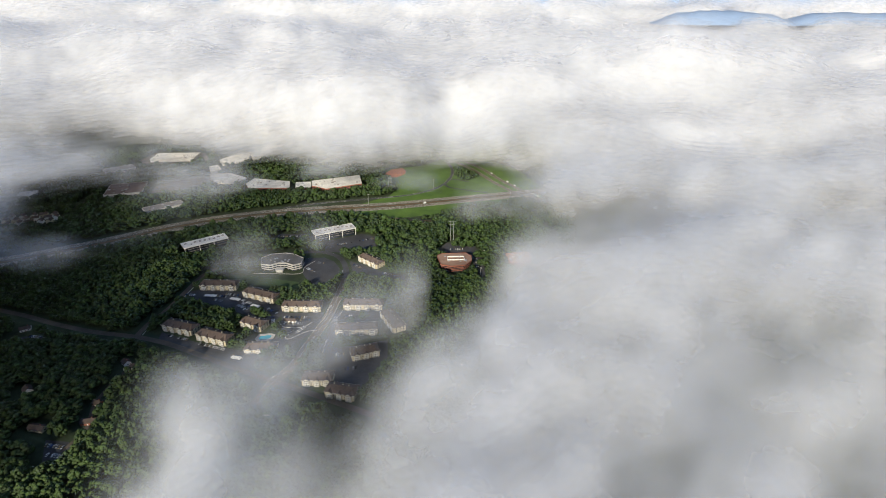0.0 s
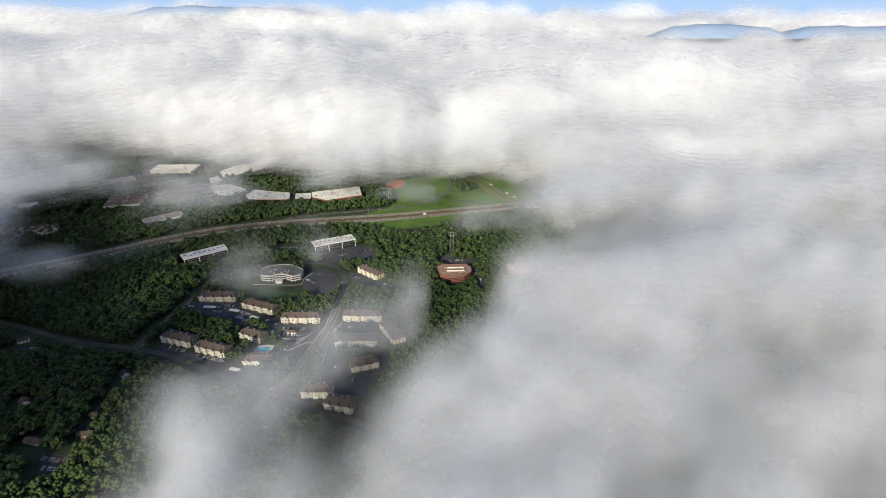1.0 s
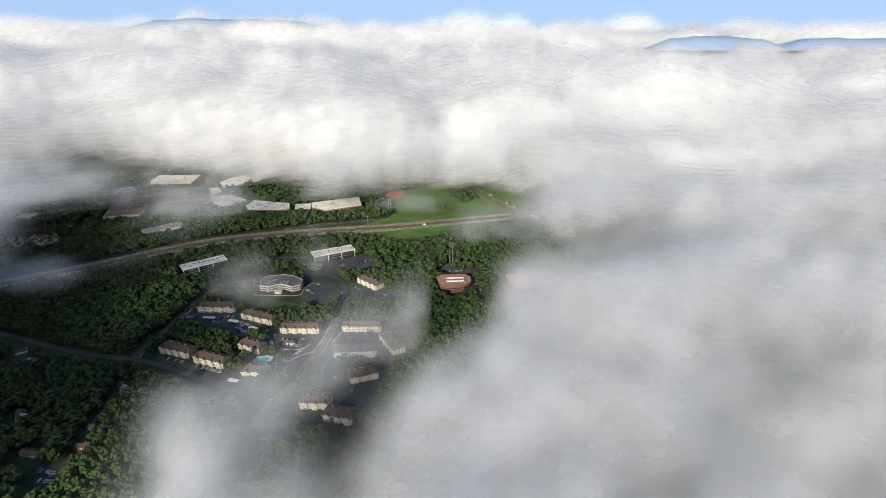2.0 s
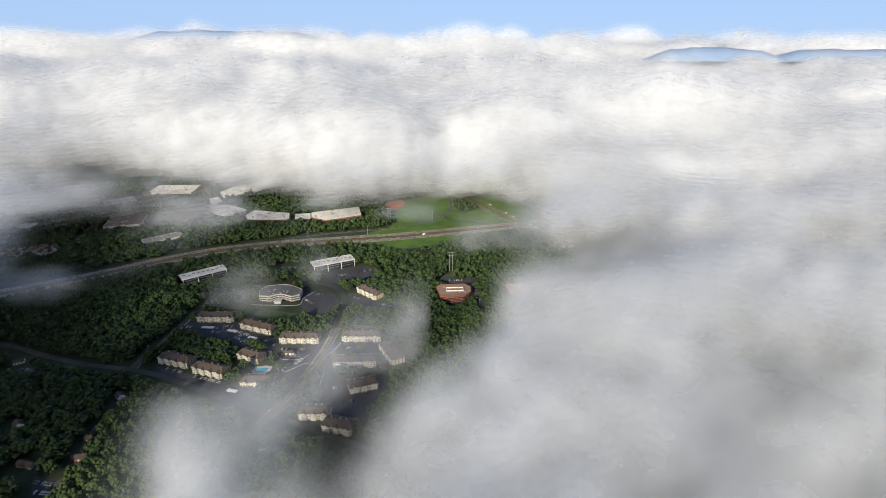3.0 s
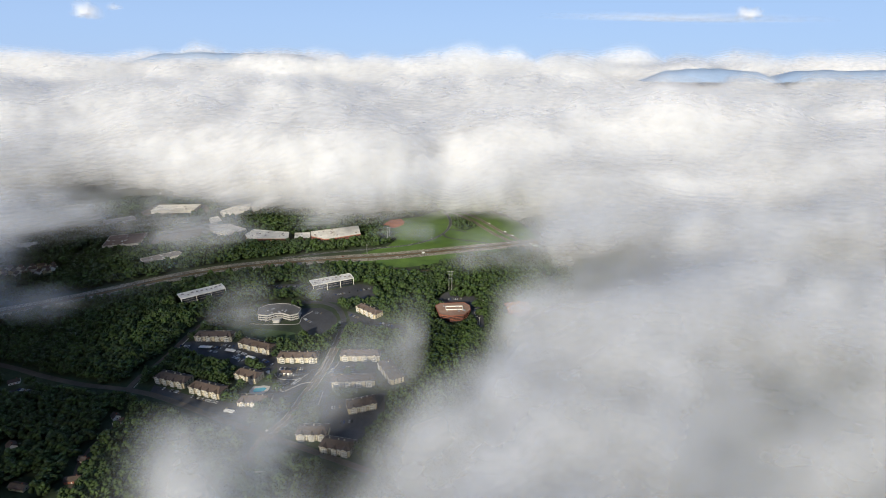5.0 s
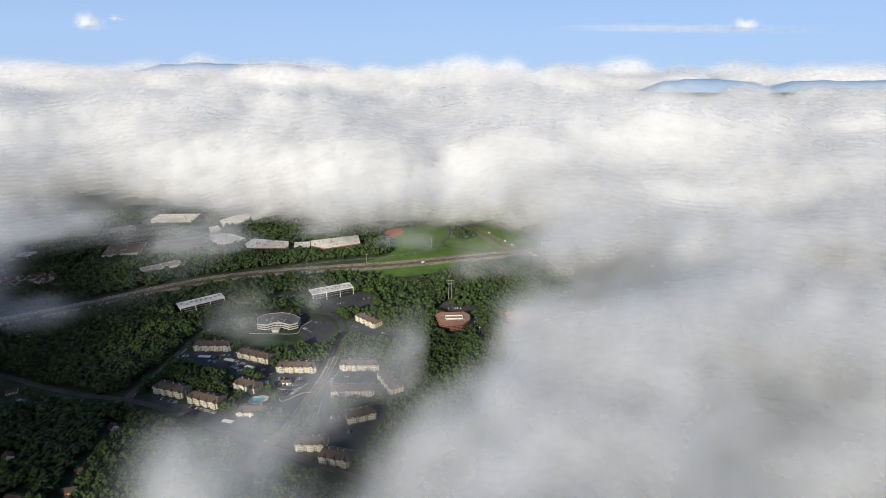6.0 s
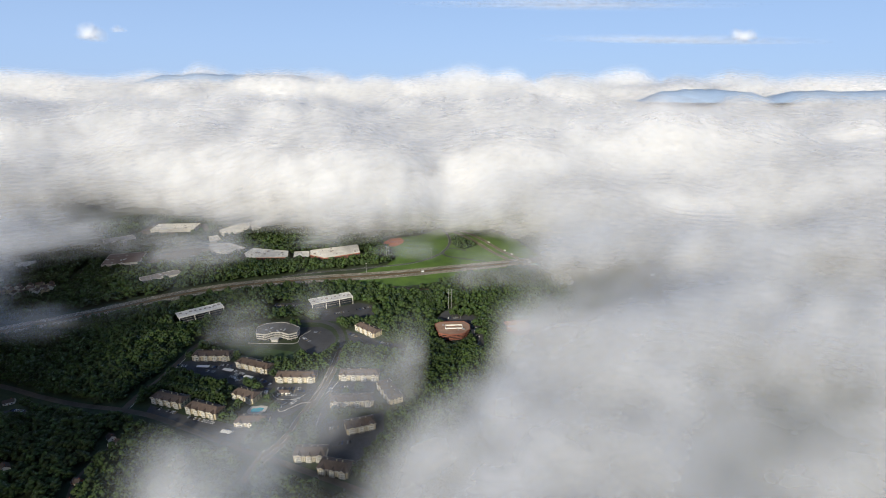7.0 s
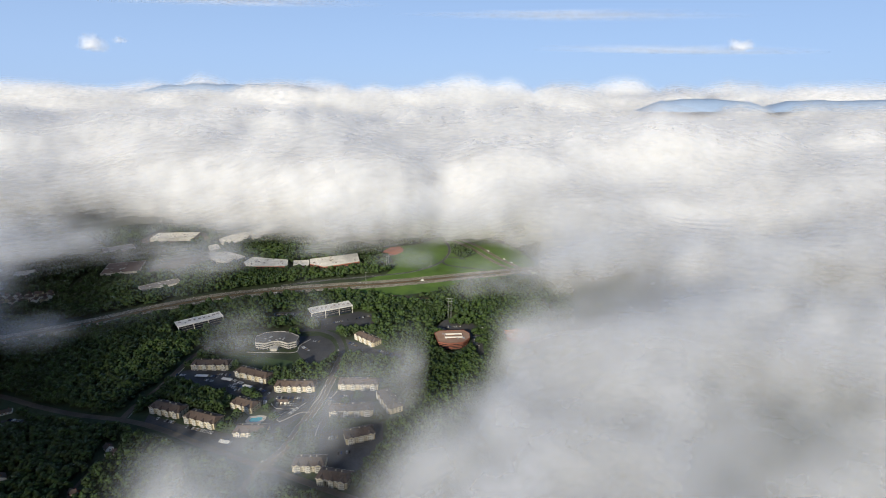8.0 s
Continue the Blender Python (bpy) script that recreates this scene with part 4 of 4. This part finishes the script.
def car(colour, van=False):
    top = tagged(empty(("van" if van else "car"), 0, 0), f"{colour} parked {'box van' if van else 'saloon car'}", "van" if van else "car", "parked cars")
    L, W = (3.4, 1.05) if van else (2.3, 0.9)
    paint = PAINT_MATS[colour]
    bm = boxes((-L, L, -W, W, 0.35, 0.95))
    if van:
        box(bm, -L, L - 1.6, -W - 0.05, W + 0.05, 0.951, 3.0)
        box(bm, L - 1.5, L - 0.3, -W + 0.05, W - 0.05, 0.951, 2.0)
    bmesh.ops.bevel(bm, geom=bm.edges[:], offset=0.12, segments=1, affect="EDGES")
    part("body", bm, paint, top)
    if not van:
        v = [(-1.7, -0.8, 0.94), (1.2, -0.8, 0.94), (1.2, 0.8, 0.94), (-1.7, 0.8, 0.94), (-1.1, -0.66, 1.42), (0.5, -0.66, 1.42), (0.5, 0.66, 1.42), (-1.1, 0.66, 1.42)]
        bm = bmesh.new()
        q = [bm.verts.new(p) for p in v]
        for f in ((4, 5, 6, 7), (0, 1, 5, 4), (1, 2, 6, 5), (2, 3, 7, 6), (3, 0, 4, 7), (3, 2, 1, 0)):
            bm.faces.new([q[i] for i in f])
        part("cabin_glass", bm, GLASS, top)
        part("roof", boxes((-1.1, 0.5, -0.66, 0.66, 1.424, 1.46)), paint, top)
    for x in (-L * 0.62, L * 0.62):
        for y in (-W + 0.05, W - 0.05):
            bm = bmesh.new()
            bmesh.ops.create_cone(bm, cap_ends=True, segments=10, radius1=0.34, radius2=0.34, depth=0.22, matrix=pose(x, y, 0.34, 90))
            part("wheel", bm, TYRE, top)
    return top


PAINT_MATS = {k: car_paint(f"{k}_car_paint", v) for k, v in PAINTS.items()}
rng = random.Random(5)
FLEET = {c: car(c) for c in PAINTS}
BOX_VAN = car("white", True)
# rows of parked cars: start, step, count, heading, chance that a bay is full
ROWS = [(-376, 668, 3.0, -0.3, 5, 90, 0.6), (-330, 655, 3.0, -0.8, 6, 80, 0.7), (-318, 671, 3.0, -0.5, 8, 90, 0.4), (-285, 645, 2.8, -1.6, 8, 65, 0.7), (-262, 622, 2.8, -1.6, 6, 65, 0.7),
        (-290, 640, 2.8, -1.5, 7, 65, 0.5), (-216, 611, 3.0, 0, 12, 90, 0.7), (-212, 596, 3.0, 0, 9, 90, 0.6), (-198, 604, 3.0, 0.2, 8, 90, 0.7), (-146, 614, 0.5, -3, 8, 5, 0.6), (-134, 615, 3, 0, 8, 90, 0.6),
        (-352, 565, 2.9, -0.95, 11, 72, 0.75), (-306, 548, 2.9, -0.95, 13, 72, 0.7), (-256, 525, 2.9, -1.0, 6, 72, 0.5), (-219, 755, 2.2, -2.0, 8, 40, 0.5), (-205, 775, 3, -0.5, 7, 80, 0.5),
        (-186, 845, 2.7, 1.4, 9, 118, 0.5), (-150, 862, 2.7, 1.4, 9, 118, 0.6), (-146, 768, 2.4, -1.7, 6, 55, 0.6), (-95, 742, 2.6, -1.3, 8, 60, 0.5), (10, 830, 3, 0.3, 10, 90, 0.5),
        (57, 800, 0, -3, 12, 0, 0.5), (-385, 380, 2.9, -0.4, 7, 85, 0.8), (-376, 368, 2.9, -0.3, 6, 85, 0.8), (-530, 560, 2.8, -0.3, 6, 75, 0.8), (-130, 528, 3.0, 0.6, 8, 95, 0.6), (-120, 500, 3.0, 0.6, 8, 95, 0.5),
        (-340, 668, 3.0, -0.6, 10, 85, 0.6), (-300, 660, 2.8, -1.5, 10, 65, 0.6), (-278, 630, 2.8, -1.6, 8, 65, 0.6), (-245, 632, 2.5, -1.8, 7, 60, 0.6), (-232, 610, 1.0, -2.8, 6, 20, 0.6), (-190, 575, 1.4, 2.6, 6, 150, 0.5), (-300, 878, 3.0, 0.1, 15, 92, 0.85), (-600, 1100, 2.6, 1.4, 14, 118, 0.5), (-590, 1130, 2.6, 1.4, 12, 118, 0.5), (-480, 1108, 3, 0.2, 16, 90, 0.5), (-540, 985, 2.2, 2.0, 12, 130, 0.6)]
for x, y, dx, dy, count, turn, full in ROWS:
    for i in range(count):
        if rng.random() < full + 0.08:
            copy_thing(FLEET[rng.choice(("white", "white", "silver", "silver", "black", "blue", "tan", "white"))], pose(x + dx * i, y + dy * i, 0.22, 0, 0, turn + rng.choice((0, 180)) + rng.uniform(-3, 3)))
# on the road
for x, y, turn, colour in ((-97, 1055, 16, "tan"), (-112, 1052, 16, "white"), (-171, 1041, 14, "white"), (31, 1096, 18, "silver"), (94, 1112, 18, "white"), (-93, 1032, 196, "white"), (-207, 1033, 12, "red"),
                           (-330, 982, 198, "white"), (-410, 956, 205, "silver"), (-470, 922, 210, "white"), (-158, 640, 88, "white"), (-160, 745, 100, "silver"), (-152, 690, 272, "black"), (150, 1128, 18, "white")):
    tagged(copy_thing(FLEET[colour], pose(x, y, 0.30, 0, 0, turn)), f"{colour} car driving on the road", "car", "cars on the road")
for x, y, turn in ((119, 1270, 115), (152, 1205, 115), (166, 1177, 115), (200, 1122, 18), (-40, 1056, 197)):
    tagged(copy_thing(BOX_VAN, pose(x, y, 0.34, 0, 0, turn)), "white box truck on the highway", "truck", "trucks on the road")
for o in [q for c in (*FLEET.values(), BOX_VAN) for q in (*c.children_recursive, c)]:
    bpy.data.objects.remove(o)

# ---------------------------------------------------------------- trees


def ico(subdivisions):
    bm = bmesh.new()
    bmesh.ops.create_icosphere(bm, subdivisions=subdivisions, radius=1)
    v, f = np.array([q.co[:] for q in bm.verts]), np.array([[q.index for q in p.verts] for p in bm.faces])
    bm.free()
    return v, f


def crown_arrays(rng, clumps, tall, size):
    """A ragged crown of leafy sprays round a stem, about 1 wide and 1 high, from its base."""
    v0, f0 = ico(1)
    verts, faces, base = [], [], 0
    lean = rng.uniform(0, 6.28)
    for i in range(clumps):
        u = 1 - 1.55 * (i + 0.5) / clumps
        a, r = 2.4 * i + rng.uniform(-0.5, 0.5), math.sqrt(max(0.0, 1 - u * u)) * rng.uniform(0.62, 1.05)
        bulge = 1 + 0.16 * math.cos(a - lean) + 0.12 * math.cos(3 * a + lean)
        q = size * rng.uniform(0.7, 1.3)
        stretch = np.array([q * rng.uniform(0.9, 1.4), q * rng.uniform(0.9, 1.4), q * rng.uniform(0.6, 0.95) * tall])
        jag = 1 + 0.42 * (np.array([rng.random() for _ in range(len(v0))]) * 2 - 1)
        verts.append(v0 * jag[:, None] * stretch + np.array([0.4 * r * bulge * math.cos(a), 0.4 * r * bulge * math.sin(a), 0.52 + 0.36 * u * rng.uniform(0.8, 1.08)]))
        faces.append(f0 + base)
        base += len(v0)
    return np.concatenate(verts), np.concatenate(faces)


def mesh_of(name, verts, faces, mat):
    me = bpy.data.meshes.new(name)
    n = faces.shape[1]
    me.vertices.add(len(verts))
    me.vertices.foreach_set("co", verts.astype(np.float32).ravel())
    me.loops.add(faces.size)
    me.loops.foreach_set("vertex_index", faces.astype(np.int32).ravel())
    me.polygons.add(len(faces))
    me.polygons.foreach_set("loop_start", np.arange(0, faces.size, n, dtype=np.int32))
    me.update(calc_edges=True)
    me.materials.append(mat)
    return me


def tree(seed):
    """One broadleaf tree, 1 m high and wide in its crown, to be scaled."""
    rng = random.Random(seed)
    top = new("tree")
    bm = bmesh.new()
    bmesh.ops.create_cone(bm, cap_ends=False, segments=7, radius1=0.035, radius2=0.012, depth=0.62, matrix=Matrix.Translation((0, 0, 0.31)))
    for k in range(4):
        a = k * 1.7 + rng.uniform(-0.3, 0.3)
        bmesh.ops.create_cone(bm, cap_ends=False, segments=5, radius1=0.013, radius2=0.005, depth=0.3,
                              matrix=Matrix.Translation((0.1 * math.cos(a), 0.1 * math.sin(a), 0.42 + 0.05 * k)) @ Matrix.Rotation(a, 4, "Z") @ Matrix.Rotation(0.8, 4, "Y"))
    part("trunk", bm, BARK, top)
    v, f = crown_arrays(rng, 42, rng.uniform(0.9, 1.2), 0.125)
    crown = new("crown", mesh_of("crown", v, f, LEAVES))
    crown.parent = top
    return top


# open verges on the sunny side of roads, lots and walls
verge = taken.copy()
for k in range(1, 5):
    verge[:-k] |= taken[k:]
taken = verge
# a copse inside the junction
taken[polygon_distance(CX, CY, [(34, 1200), (78, 1222), (58, 1290), (32, 1320), (30, 1250)]) < 0] = False
spots = []
rng = random.Random(77)


def free(x, y):
    i, j = int((x - RX0) / CELL), int((y - RY0) / CELL)
    return 0 <= i < RW and 0 <= j < RH and not taken[j, i]


# the stretch of wood that the opening shows
HULL = [(-560, 290), (-740, 560), (-1000, 860), (-1000, 1300), (-880, 1480), (260, 1480), (300, 1150), (230, 850), (100, 560), (0, 400), (-60, 290)]


def scatter(x0, x1, y0, y1, gap):
    y = y0
    while y < y1:
        x = x0
        while x < x1:
            px, py = x + rng.uniform(-0.45, 0.45) * gap, y + rng.uniform(-0.45, 0.45) * gap
            if free(px, py) and polygon_distance(np.array([px]), np.array([py]), HULL)[0] < 0:
                spots.append((px, py))
            x += gap
        y += gap


scatter(-720, 120, 300, 800, 8.6)
scatter(-1000, 260, 800, 1100, 10.5)
scatter(-1000, 260, 1100, 1480, 13.0)
# lone trees in the lots
lone = [(-260 + 9 * i, 618 - 6 * i) for i in range(3)] + [(20 + 7 * i, 838 + (i % 2) * 9) for i in range(5)] + [(-205, 560), (-122, 596), (-108, 606), (-214, 520), (-208, 528), (-198, 505), (58, 800), (62, 770)]
forms = [tree(s) for s in (1, 2, 3, 4)]
near = sorted(spots, key=lambda p: math.hypot(p[0] + 300, p[1] - 330))
single, rest = lone + near[:280], near[280:]
for x, y in single:
    w, h = rng.uniform(11, 15), rng.uniform(12, 18)
    m = pose(x, y, 0, 0, 0, rng.uniform(0, 360))
    t = copy_thing(rng.choice(forms), m)
    t.scale = (w, w, h)
    tagged(t, "full green broadleaf tree in summer leaf", "tree", "nearest trees of the wood")
for o in [q for c in forms for q in (*c.children_recursive, c)]:
    bpy.data.objects.remove(o)


def woodland(name, places, clumps, label, seed):
    rng = random.Random(seed)
    forms = [crown_arrays(rng, clumps, rng.uniform(0.9, 1.2), 0.62 / math.sqrt(clumps)) for _ in range(7)]
    verts, faces, base = [], [], 0
    for x, y in places:
        v, f = rng.choice(forms)
        a, w, h = rng.uniform(0, 6.28), rng.uniform(11, 16), rng.uniform(10, 18)
        c, s = math.cos(a) * w, math.sin(a) * w
        verts.append(np.stack([x + v[:, 0] * c - v[:, 1] * s, y + v[:, 0] * s + v[:, 1] * c, v[:, 2] * h], 1))
        faces.append(f + base)
        base += len(v)
        # stem
        q = np.array([(x - 0.25, y - 0.2, 0), (x + 0.25, y - 0.2, 0), (x, y + 0.3, 0), (x, y, h * 0.6)])
        verts.append(q)
        faces.append(np.array([(0, 1, 3), (1, 2, 3), (2, 0, 3)]) + base)
        base += 4
    ob = new(name, mesh_of(name, np.concatenate(verts), np.concatenate(faces), LEAVES))
    return tagged(ob, label, "wood", kind="stuff")


woodland("woodland", [p for p in rest if p[1] < 800], 13, "dense green summer woodland", 5)
woodland("far_woodland", [p for p in rest if p[1] >= 800], 7, "dark green woodland round the highway", 6)
